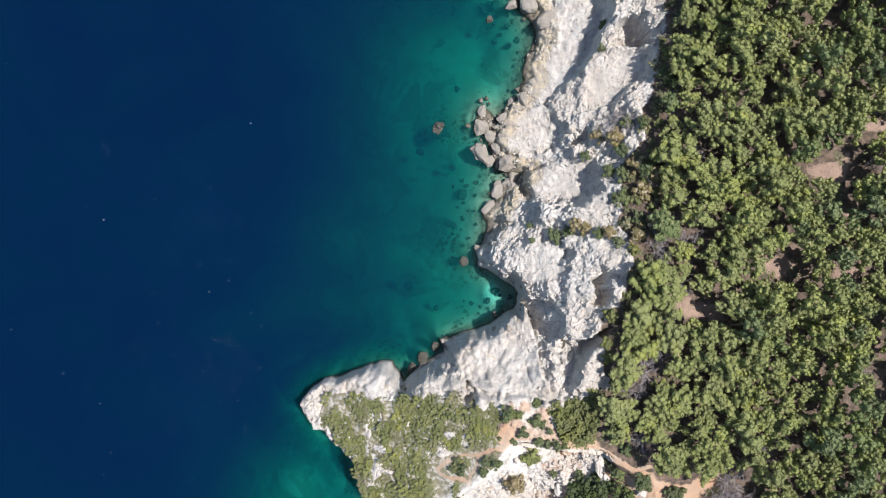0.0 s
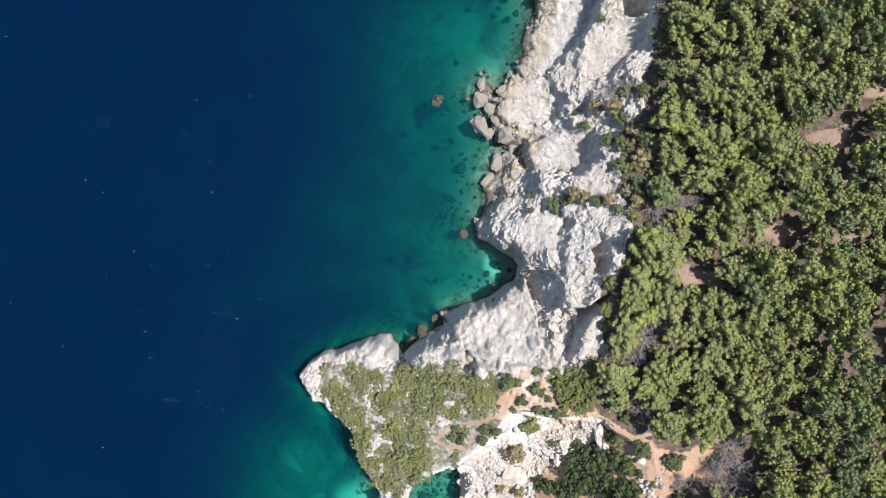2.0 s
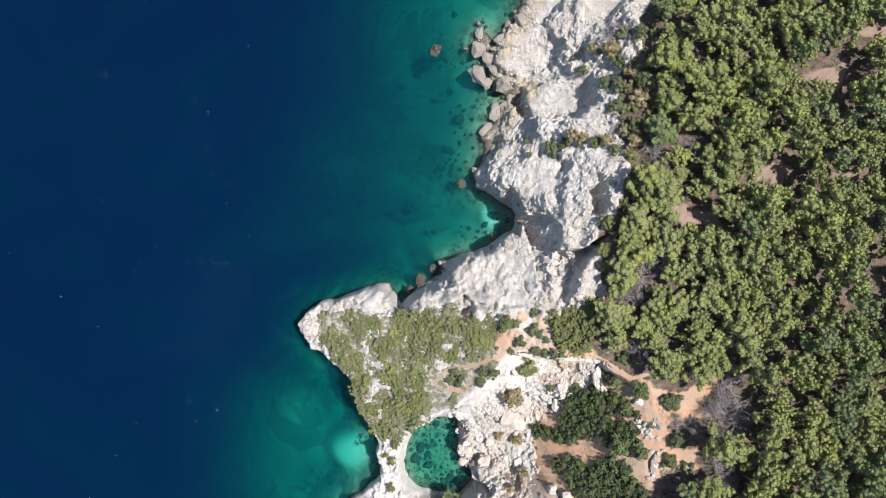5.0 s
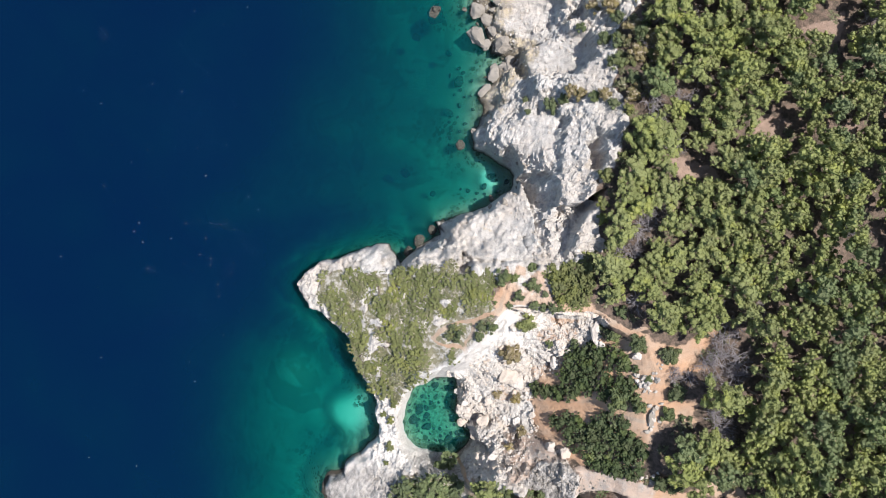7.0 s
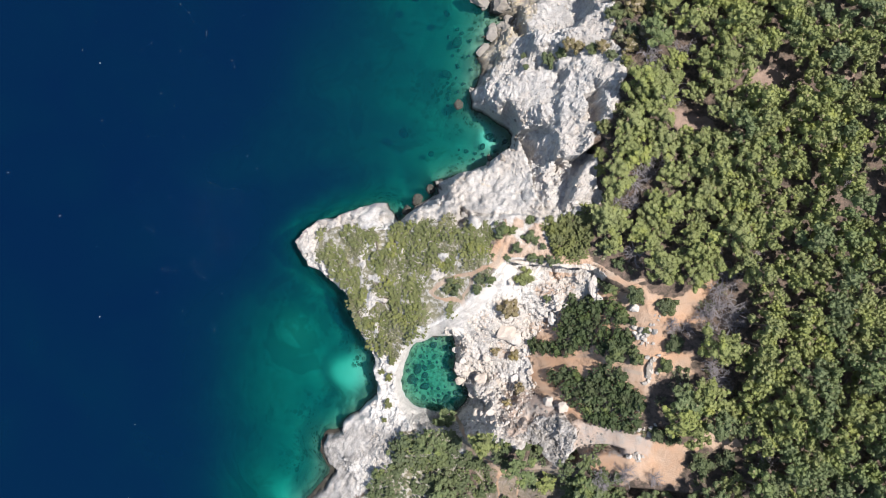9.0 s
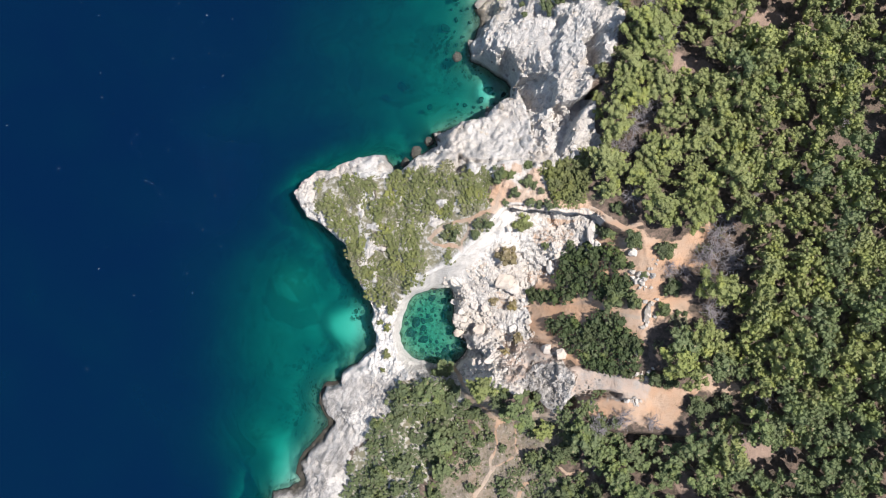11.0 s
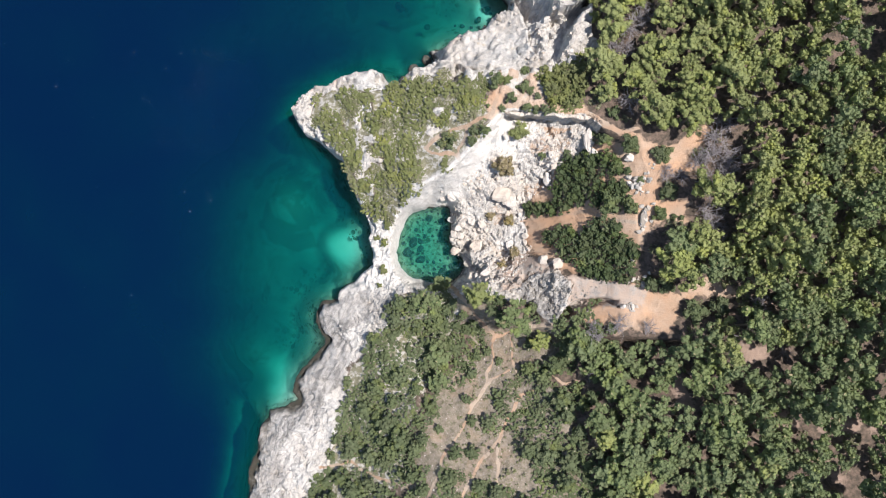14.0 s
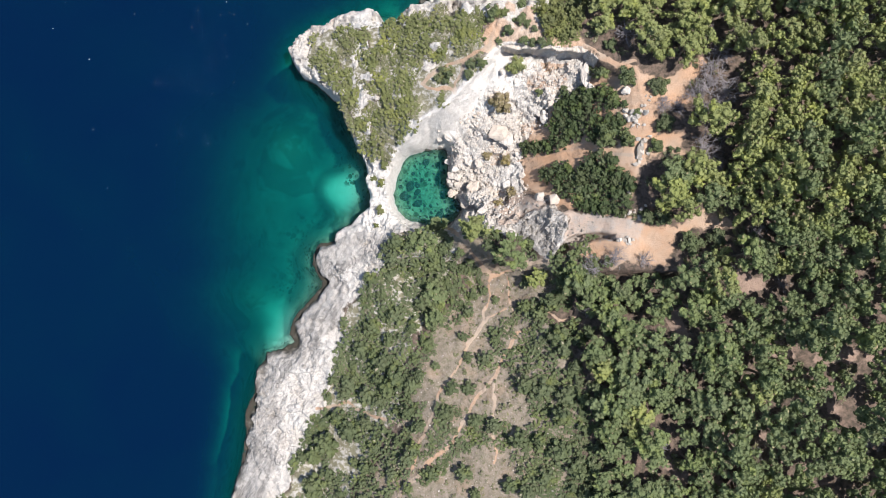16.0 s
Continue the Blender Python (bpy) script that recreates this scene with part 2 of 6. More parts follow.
def leaf_material(name, dark, light, dry=(0.30, 0.25, 0.15), dry_share=0.04, rough=0.8):
    n = Nodes(name)
    rnd = n.tree.nodes.new("ShaderNodeObjectInfo").outputs["Random"]
    isle = n.tree.nodes.new("ShaderNodeNewGeometry").outputs["Random Per Island"]
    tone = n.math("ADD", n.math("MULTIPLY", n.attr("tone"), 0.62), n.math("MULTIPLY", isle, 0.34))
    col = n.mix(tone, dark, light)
    col = n.mix(n.math("MULTIPLY", n.math("FRACT", n.math("ADD", rnd, n.attr("tree"))), 0.45), col, (light[0] * 0.86, light[1] * 0.82, light[2] * 1.1))
    own = n.math("FRACT", n.math("MULTIPLY", n.math("ADD", rnd, n.attr("tree")), 7.31))
    col = n.mix(n.span(own, 0.45, 0.95, 0.0, 0.62), col, tuple(0.72 * a + 0.28 * b for a, b in zip(dark, light)))
    col = n.mix(n.span(own, 0.0, 0.3, 0.30, 0.0), col, (light[0] * 1.06, light[1] * 1.04, light[2] * 0.8))
    drift = n.noise(0.30, 4, 0.6, n.place())
    col = n.mix(n.span(drift, 0.50, 0.66, 0.0, 0.55), col, tuple(0.6 * c + 0.4 * g for c, g in zip(dark, (0.17, 0.165, 0.10))))
    col = n.mix(n.span(drift, 0.32, 0.46, 0.55, 0.0), col, (light[0] * 1.08, light[1] * 1.02, light[2] * 0.7))
    col = n.mix(n.span(isle, 1.0 - dry_share - 0.005, 1.0 - dry_share), col, dry)
    a = n.skin(col, rough, spec=0.08)
    b = n.node("ShaderNodeBsdfTranslucent", Color=n.mix(0.5, col, light)).outputs[0]
    m = n.node("ShaderNodeMixShader", Fac=0.18)
    n.put(m.inputs[1], a)
    n.put(m.inputs[2], b)
    return n.done(m.outputs[0])


def bark_material(name, a, b):
    n = Nodes(name)
    at = n.tree.nodes.new("ShaderNodeTexCoord").outputs["Object"]
    col = n.mix(n.noise(3.0, 5, 0.7, at), a, b)
    return n.done(n.skin(col, 0.9, n.bump(n.noise(9.0, 4, 0.7, at), 0.6, 0.05)))


GROUND, WATER = ground_material(), water_material()
ROCK, SHORE_ROCK = rock_material("limestone_block"), rock_material("shore_rock", 0.8)
BLOCK = rock_material("grey_block", 0.4)
WEEDY = weedy_material()
PINE = leaf_material("pine_needles", (0.122, 0.140, 0.055), (0.278, 0.308, 0.112), dry_share=0.012)
PINE_GREEN = leaf_material("pine_needles_green", (0.082, 0.104, 0.050), (0.192, 0.236, 0.100), dry_share=0.015)
SCRUB = leaf_material("scrub_leaves", (0.072, 0.086, 0.038), (0.205, 0.218, 0.082), (0.30, 0.27, 0.18), 0.010)
SHRUB = leaf_material("shrub_leaves", (0.054, 0.072, 0.038), (0.155, 0.184, 0.086), (0.28, 0.25, 0.18), 0.008)
UNDER = leaf_material("undergrowth_leaves", (0.09, 0.095, 0.05), (0.20, 0.20, 0.105), (0.32, 0.28, 0.22), 0.08)
LENTISC = leaf_material("lentisc_leaves", (0.036, 0.052, 0.025), (0.094, 0.124, 0.052), dry_share=0.005)
HEATHER = leaf_material("dry_shrub", (0.13, 0.11, 0.05), (0.28, 0.235, 0.12), (0.36, 0.3, 0.22), 0.2)
BARK = bark_material("pine_bark", (0.12, 0.085, 0.06), (0.25, 0.20, 0.16))
DEAD = bark_material("dead_wood", (0.13, 0.115, 0.118), (0.29, 0.265, 0.27))

# ---------- plan of the coast ----------
COAST_NORTH = [(-400, 2000), (-60, 300), (0, 110), (12.4, 61.0), (14.2, 56.3), (15.0, 51.6), (15.7, 48.7), (17.7, 46.9), (18.8, 44.6), (17.8, 41.1), (16.5, 37.6),
               (17.1, 34.6), (15.3, 32.3), (13.0, 29.4), (11.5, 26.4), (9.4, 28.8), (8.1, 30.9), (7.3, 28.8), (6.1, 25.3), (9.1, 22.9),
               (9.9, 18.8), (10.7, 16.5), (13.0, 15.9), (15.3, 15.3), (13.6, 13.6), (11.2, 12.4), (8.7, 11.6), (11.2, 10.7), (9.1, 8.5),
               (7.7, 7.1), (9.1, 4.8), (8.3, 1.9), (6.8, 0.1), (7.7, -3.4), (10.7, -5.1), (13.0, -6.9), (15.3, -9.2)]
COAST_HEAD = [(14.2, -12.2), (11.2, -13.9), (8.9, -15.7), (6.0, -16.9), (3.6, -17.7), (-0.5, -18.4), (0.1, -20.9), (-2.2, -21.9), (-5.1, -23.3),
              (-8.1, -26.6), (-9.2, -24.5), (-10.7, -22.7), (-14.7, -23.4), (-18.7, -25.0), (-21.0, -25.9), (-24.4, -26.4), (-27.9, -28.4),
              (-29.0, -31.2), (-26.2, -36.0), (-22.8, -38.9), (-19.4, -40.9), (-18.3, -44.3), (-16.6, -48.2), (-14.4, -52.7), (-12.9, -56.1),
              (-12.4, -59.5), (-12.7, -62.5)]
COAST_SOUTH = [(-15.3, -64.7), (-19.4, -67.7), (-20.0, -69.5), (-23.5, -70.6), (-24.9, -74.2), (-23.5, -77.1), (-22.9, -78.9), (-26.5, -82.5),
               (-28.8, -86.0), (-29.4, -89.0), (-28.2, -90.1), (-30.6, -91.9), (-34.2, -92.9), (-36.4, -97.3), (-37.2, -102.0), (-38.4, -105.6),
               (-38.8, -111.5), (-39.6, -116.3), (-41.2, -122.5), (-45.5, -137.8), (-80, -250), (-300, -2000), (2500, -2000), (2500, 2000)]
COAST = COAST_NORTH + COAST_HEAD + COAST_SOUTH
POOL = [(-7.0, -56.5), (-5.6, -53.5), (-4.1, -51.8), (-1.2, -50.8), (3.3, -50.8), (3.5, -54.1), (3.3, -57.6), (5.0, -60.0), (6.5, -62.3), (5.3, -64.7),
        (3.6, -66.5), (0.0, -66.5), (-4.1, -65.3), (-6.6, -63.3), (-7.5, -60.0)]
BASIN = [(-8.2, -56.5), (-6.9, -52.7), (-2.4, -47.9), (3.4, -44.8), (7.4, -40.7), (11.6, -36.2), (13.4, -34.9), (19.4, -35.1), (27.6, -35.9), (29.5, -37.6), (31, -38.6),
         (36, -40), (38, -46), (38.5, -54), (38, -62), (35.5, -66.5), (33.0, -69.3), (29.5, -70.0), (25.3, -71.8), (21.2, -71.2), (18.0, -69.0),
         (13.5, -67.6), (8.5, -66.3), (3.4, -68.2), (-5.1, -66.8), (-8.5, -61.2)]
RUBBLE = [(2, -48), (6, -46), (12, -41), (14, -37), (27.5, -38), (27.5, -41.5), (24.2, -43.6), (21.6, -47.5), (18.5, -49.5), (18.0, -54), (19.0, -59), (17.5, -62),
          (11.5, -66.8), (8.5, -65.3), (5, -66.4), (2, -60)]
ROCK_NORTH = [(-9.6, 59.5), (-60, 400), (36, 400), (39.5, 51.4), (39.5, 37.6), (38.4, 32.7), (37.4, 28.7), (36.0, 23.8), (37.0, 18.9), (31.4, 15.0), (30.6, 11.0),
              (31.3, 5.1), (32.5, 0.1), (32.3, -4.9), (29.9, -8.8), (27.4, -15.8), (27.4, -21.8), (29.8, -24.7), (21.6, -27.1), (11.7, -27.3),
              (3.2, -29.0), (1.7, -27.4), (-6.8, -27.9), (-9.0, -25.6), (-20.7, -17.9)]
ROCK_TIP = [(-33.8, -18.9), (-7.9, -20.7), (-8.3, -28.1), (-15.0, -29.0), (-19.6, -27.9), (-23.1, -30.7), (-23.7, -34.0), (-20.7, -37.8), (-16.7, -40.4),
            (-19.6, -44.2), (-33.8, -37.6)]
ROCK_SOUTH = [(-12.3, -51.6), (-10.9, -52.7), (-7.3, -53.7), (-6.8, -55.9), (-6.9, -61.8), (-1.9, -64.3), (-8.5, -69.0), (-7.5, -74.3), (-13.2, -81.1),
              (-18.0, -84.7), (-18.0, -89.3), (-19.8, -96.2), (-21.1, -103.3), (-24.7, -109.2), (-26.4, -116.3), (-30.6, -122.5), (-34.2, -131.8),
              (-70, -250), (-290, -2000), (-2500, -2000), (-100, -100), (-40, -70)]
# bare rock that shows through the headland's scrub: centre and radius
BARE = [(-15.5, -28.4, 1.3), (-13.9, -32.2, 0.8), (-14.8, -33.8, 0.9), (-13.9, -35.4, 1.0), (-8.5, -31.6, 0.9), (-5.8, -33.2, 1.0), (-3.6, -35.4, 0.9), (0.2, -36.7, 1.3), (0.7, -34.3, 0.9),
        (-0.4, -31.3, 0.8), (-13.9, -38.6, 1.1), (-12.6, -40.3, 1.1), (-12.3, -42.4, 1.3), (-13.4, -44.6, 0.9), (-16.1, -37.6, 0.9), (-18.2, -39.7, 1.1), (-20.9, -37.0, 1.3), (-11.7, -47.5, 0.8),
        (-5.2, -47.5, 0.9), (-7.4, -38.6, 0.5), (-2.5, -38.6, 0.6), (-17.2, -35.4, 0.6), (-18.2, -31.3, 0.5), (-4.7, -28.9, 0.6), (-12.3, -33.8, 0.8), (-9.6, -35.4, 0.6), (-11.2, -38.6, 0.8),
        (-3.6, -46.7, 0.8), (-15.0, -48.9, 0.9), (-22.6, -38.7, 0.9)]
# the bare neck between headland and plateau
NECK = [(10.2, -27.2), (20.0, -26.6), (19.6, -30.0), (20.8, -34.0), (24.0, -35.2), (13.0, -34.8), (10.6, -31.0)]
# white ridge south of the cove, the ravine beside it (x, y, height) and the cleft under the plateau's rim
RIDGE = [(14.4, -10.8), (16.0, -12.0), (17.0, -14.4), (17.6, -18.0), (18.2, -22.1), (19.4, -26.4), (12.0, -26.0), (6.5, -25.8), (3.5, -24.0), (0.5, -20.5), (1.7, -16.8), (9.1, -14.8)]
RAVINE = [(15.8, -9.6, 3.0), (17.0, -13.6, 6.5), (17.7, -16.8, 10.0), (18.2, -22.1, 14.2), (19.9, -27.4, 18.5)]
CLEFT = [(20.6, -17.9), (21.8, -16.4), (25.1, -16.1), (29.2, -13.6), (27.6, -16.3), (25.8, -17.9), (24.0, -21.4), (22.8, -24.9), (21.8, -26.7), (20.9, -24.9), (20.4, -20.9)]
# hollows in the northern cliff: depth in metres, outline
HOLLOWS = [
    (4.2, [(32.4, 37.6), (32.6, 41.6), (33.8, 43.2), (37.0, 43.2), (37.8, 37.3)]),
    (3.6, [(26.1, -5.4), (29.2, -4.9), (28.6, -6.9), (26.1, -6.9)]),
    (3.8, [(25.4, -9.8), (26.9, -6.8), (28.8, -7.3), (28.5, -10.3), (26.4, -10.6)]),
    (2.6, [(5.6, -25.7), (11.7, -25.9), (18.4, -25.0), (18.4, -26.0), (5.6, -27.0)]),
    (3.4, [(3.3, -28.6), (3.9, -25.9), (4.6, -24.3), (6.2, -26.6), (5.6, -28.4), (3.7, -29.3)]),
    (2.2, [(20.0, -1.0), (23.4, -0.4), (23.2, -2.4), (20.4, -3.0)]),
    (2.2, [(14.5, 14.5), (21.5, 14.8), (25.2, 14.0), (26.0, 10.0), (20.3, 8.6), (15.5, 9.6)]),
    (1.4, [(16.0, 24.0), (21.0, 24.0), (21.8, 19.6), (17.0, 19.0)]),
]
# even ground on the cliff: height at the first corner, rise to the east, outline
PADS = [
    (6.2, 0.30, [(15.6, 15.4), (24.0, 17.3), (27.9, 16.9), (28.4, 13.8), (28.1, 10.1), (24.3, 8.2), (23.0, 10.2), (17.3, 10.6)]),
    (3.2, 0.24, [(12.6, 26.7), (20.2, 28.7), (21.0, 27.4), (21.6, 25.2), (24.0, 22.4), (22.4, 21.2), (15.4, 19.1), (11.4, 21.6)]),
    (15.6, 0.36, [(22.4, 6.4), (28.0, 9.7), (30.8, 5.7), (30.0, 4.0), (22.9, 4.4)]),
    (2.2, 0.26, [(17.2, 30.9), (18.4, 38.9), (21.8, 45.8), (23.5, 56.6), (31.0, 55.5), (31.2, 47.5), (30.6, 42.4), (28.7, 37.3), (24.2, 32.6), (21.0, 29.3)]),
    (20.3, 0.0, [(25.2, -15.5), (27.2, -14.6), (27.0, -22.4), (23.1, -25.3), (22.1, -24.3)]),
    (11.0, 0.45, [(14.6, 0.1), (21.6, 0.1), (22.2, -5.3), (16.8, -6.9)]),
    (9.5, 0.30, [(27.0, 33.0), (33.7, 36.9), (38.0, 35.4), (37.0, 31.2), (33.0, 29.0), (28.0, 26.0)]),
]
# steps: height, how far they fade, corners along the sharp side, outline
STEPS_UP = [
    (2.2, 5.0, 7, [(31.3, 47.5), (30.8, 42.4), (28.9, 37.3), (24.4, 32.4), (21.1, 29.3), (21.7, 25.4), (24.3, 22.0), (36.0, 19.5), (40.0, 30.0), (38.0, 47.0)]),
    (0.5, 4.0, 5, [(28.1, 16.9), (28.6, 13.8), (28.3, 10.1), (23.9, 7.5), (23.4, 6.0), (38.0, 4.0), (38.0, 16.0)]),
    (2.6, 3.0, 2, [(17.2, 10.5), (18.2, 5.0), (28.0, 4.5), (28.0, 11.0)]),
    (2.4, 5.0, 3, [(18.4, -4.5), (17.4, -11.0), (19.6, -18.0), (32.0, -18.0), (32.0, -4.0)]),
    (2.2, 3.0, 3, [(11.5, 4.0), (9.8, -1.5), (11.5, -4.0), (21.0, -4.0), (21.0, 4.0)]),
]
BASIN_STEPS = [
    (2.2, 3.0, 3, [(24.6, -63.6), (19.6, -65.2), (17.0, -67.2), (20.0, -72.0), (22.0, -82.0), (44.0, -82.0), (44.0, -63.6)]),
    (0.8, 2.0, 4, [(24.2, -72.6), (27.4, -70.4), (30.0, -69.5), (33.4, -69.1), (48.0, -70.0), (48.0, -86.0), (24.0, -86.0)]),
]
OUTCROP = [(14.3, -66.8), (16.3, -66.2), (18.9, -64.4), (21.0, -62.9), (23.0, -62.3), (25.1, -64.4), (26.2, -67.0), (25.1, -69.6), (24.1, -72.0), (22.6, -72.7), (20.0, -71.2), (17.4, -68.6)]
DIP = [(23.4, -72.1), (24.8, -70.0), (26.6, -68.7), (28.7, -68.3), (31.2, -68.1), (33.6, -68.3), (32.9, -69.1), (29.7, -69.6), (27.7, -70.4), (25.4, -72.2)]
GRAVEL = [(10.8, -64.4), (13.8, -61.0), (17.9, -60.8), (24.5, -62.6), (28.1, -63.6), (34.0, -64.6), (37.6, -66.1), (37.0, -69.3), (33.5, -68.8), (28.6, -69.9), (26.7, -72.6), (19.0, -69.5), (13.0, -67.0)]
SOILS = [
    [(34.5, -44.0), (37.5, -44.0), (38.0, -51.0), (35.0, -51.0)],
    [(32.0, -38.6), (36.0, -39.5), (39.0, -44), (39.5, -50), (39.2, -56), (36.4, -57), (35.2, -52), (34.8, -46), (34, -42)],
    [(36.0, -40.5), (42.7, -40.0), (49.3, -36.7), (49.7, -38.6), (45.5, -42.5), (46.5, -45.0), (36.9, -46.4), (36.0, -44.5)],
    [(36.0, -53.4), (42.7, -50.4), (45.1, -50.4), (45.1, -52.8), (46.5, -54.8), (42.7, -54.8), (37.9, -54.3)],
    [(27.0, -72.1), (25.3, -73.4), (33.8, -73.8), (41.8, -73.7), (43.5, -71.4), (42.9, -68.6), (44.6, -68.3), (47.5, -67.6), (50.9, -67.8), (53.5, -66.0), (49.1, -63.2), (46.9, -64.9), (43.5, -66.9), (39.5, -66.7), (36.6, -65.0), (34.4, -66.9), (34.9, -69.0), (28.7, -70.0)],
    [(9.9, -30.2), (12.5, -29.7), (13.6, -32.6), (20.0, -33.6), (27.2, -34.6), (27.2, -36.2), (13.4, -35.1), (10.4, -36.3), (8.9, -33.2)],
    [(18.7, -53.8), (21.0, -54.4), (20.4, -57.0), (21.6, -59.4), (19.6, -59.6), (18.2, -57.0)],
    [(18.5, -49.5), (20.8, -48.6), (23.0, -46.0), (22.2, -45.0), (19.6, -47.6)],
]
CLEARINGS_NORTH = [
    [(52.6, -2.0), (55.1, -0.5), (60.4, -1.5), (60.4, -4.4), (55.6, -3.9), (53.1, -3.4)],
    [(62.9, 13.2), (67.3, 14.6), (69.2, 16.6), (69.7, 11.2), (65.3, 10.7)],
    [(65.8, 4.9), (69.2, 6.8), (69.2, 4.9)],
    [(70.2, 21.5), (75.1, 22.4), (76.9, 20.5), (74.1, 19.5)],
    [(66.3, -3.0), (71.2, -2.0), (70.2, -4.4), (66.8, -4.9)],
    [(37.0, -7.8), (42.8, -9.3), (47.7, -9.8), (48.7, -12.7), (44.8, -11.7), (39.9, -10.8)],
    [(63.5, 28.2), (67.2, 28.1), (68.1, 26.1), (63.5, 25.7)],
]
CLEARINGS_SOUTH = [
    [(41.9, -82.0), (44.9, -82.9), (46.3, -85.3), (45.9, -87.5), (43.4, -87.3), (42.4, -84.4)],
    [(53.0, -74.6), (57.4, -75.5), (57.4, -78.0), (55.0, -78.5), (52.1, -77.0)],
    [(39.5, -77.1), (42.9, -77.4), (42.4, -78.7), (40.0, -78.5)],
    [(59.0, -86.7), (62.4, -86.7), (61.9, -90.2), (58.5, -90.0)],
    [(66.3, -87.2), (73.1, -87.7), (71.7, -90.1), (66.8, -91.1)],
    [(50.3, -95.1), (57.1, -96.0), (56.7, -97.5), (51.3, -96.3)],
    [(67.8, -97.4), (70.8, -97.1), (69.8, -98.9), (67.9, -98.9)],
    [(74.7, -97.9), (78.1, -98.4), (77.1, -100.6), (74.7, -99.9)],
    [(63.6, -107.3), (66.5, -107.7), (65.6, -110.2), (63.6, -109.7)],
    [(48.0, -110.3), (51.4, -109.6), (50.9, -111.3), (47.5, -111.6)],
    [(41.7, -107.9), (44.1, -108.4), (44.6, -110.8), (42.2, -110.8)],
]
CLEARINGS_SMALL = [
    [(64.9, -95.0), (68.3, -94.0), (67.8, -95.5)],
    [(56.7, -101.9), (58.2, -101.4), (58.2, -104.4)],
    [(73.6, -88.1), (79.2, -90.1), (79.2, -91.5), (74.1, -90.1)],
    [(28.8, -91.3), (32.3, -92.7), (29.9, -95.2)],
    [(27.9, -98.2), (29.9, -98.1), (28.9, -102.1)],
]
CLEARINGS = CLEARINGS_NORTH + CLEARINGS_SOUTH + CLEARINGS_SMALL
OPEN = [(-1.8, -89.1), (6, -81.2), (9.6, -76), (16.7, -77.1), (24.6, -87.0), (27.6, -96.9), (24.8, -115.5), (22.9, -123.6), (10, -150), (-25, -150), (-13.1, -118.0), (-3.8, -105.2)]
OPEN_TOP = [(4, -67.5), (9, -68), (14, -72), (24, -73.2), (27, -80), (20, -84), (15, -79), (7, -76)]
# half width in metres, line of the trodden path
PATHS = [
    (0.75, [(13.0, -27.4), (12.8, -30.0), (11.3, -31.5), (10.8, -35.1), (8.4, -36.4), (5.4, -37.0), (3.3, -37.2), (0.8, -38.7), (-1.1, -40.0)]),
    (0.6, [(5.9, -36.8), (6.2, -39.1), (4.6, -40.7), (4.9, -43.0)]),
    (0.5, [(-1.1, -40.1), (0.4, -41.3), (2.8, -41.7), (4.6, -42.2)]),
    (0.5, [(17.5, -53.5), (23.4, -52.6), (28.3, -51.9), (34.1, -53.9), (36.0, -54.4)]),
    (0.7, [(27.2, -35.5), (30.2, -37.5), (33.1, -39.0), (36.0, -38.0)]),
    (0.65, [(2.9, -66.6), (4.9, -67.6), (7.6, -69.9), (9.7, -72.8), (11.5, -75.6), (12.4, -76.5), (14.4, -76.1), (16.9, -74.6), (20.1, -73.5), (22.7, -73.2)]),
    (0.4, [(15.3, -76.1), (15.6, -80.2), (16.4, -83.3)]),
    (0.65, [(19.5, -85.2), (16.9, -86.5), (15.4, -89.1), (12.8, -93.8), (9.7, -98.5), (7.2, -102.1), (4.6, -106.3), (0.4, -110.5), (-3.7, -115.2), (-12, -132)]),
    (0.45, [(11.8, -76.5), (11.8, -80.3), (10.5, -83.4), (11.0, -85.5), (9.2, -87.6), (6.6, -91.8), (4.0, -95.0), (1.4, -98.1), (0.9, -102.3), (-1.1, -106.5), (-2.7, -111.8)]),
    (0.45, [(14.9, -82.3), (11.8, -84.4), (9.7, -86.5), (7.6, -89.6)]),
    (0.45, [(-22.9, -104.0), (-15.3, -102.1), (-11.9, -103.0), (-9.7, -104.3), (-4.7, -104.8), (-2.5, -103.1)]),
    (0.5, [(21.6, -82.8), (23.6, -83.5), (24.6, -84.4), (26.6, -84.0), (28.1, -82.4)]),
    (0.4, [(12.8, -92.6), (12.3, -97.8), (12.0, -104.0), (11.8, -110.3)]),
    (0.5, [(38.5, 10.5), (42.5, 12.2)]),
    (0.6, [(38.5, 35.0), (42.5, 33.5)]),
]
# shoals: centre, radii, how far they lift the sea floor
SHOALS = [(6, 20, 12, 22, 0.45), (0, -6, 9, 8.5, 0.56), (4, 42, 12, 15, 0.48), (-26, 3, 5, 8, 0.24), (-19.4, -58.8, 4.4, 4.0, 0.53), (-29, -49, 11.5, 11, 0.65),
          (-32, -66, 13, 13, 0.60), (-38, -82, 10.5, 8, 0.62), (-31.5, -88.5, 6, 4.5, 0.62), (-41, -104, 3, 7, 0.03), (-9, 28, 11, 26, 0.34),
          (-13, 0, 9, 10, 0.32), (-18, 15, 17, 42, 0.20), (-42, -62, 14, 30, 0.14)]


# ---------- fields over the plan ----------
def lattice(seed):
    return np.random.default_rng(seed).random((256, 256))


LATTICE = [lattice(k) for k in range(6)]


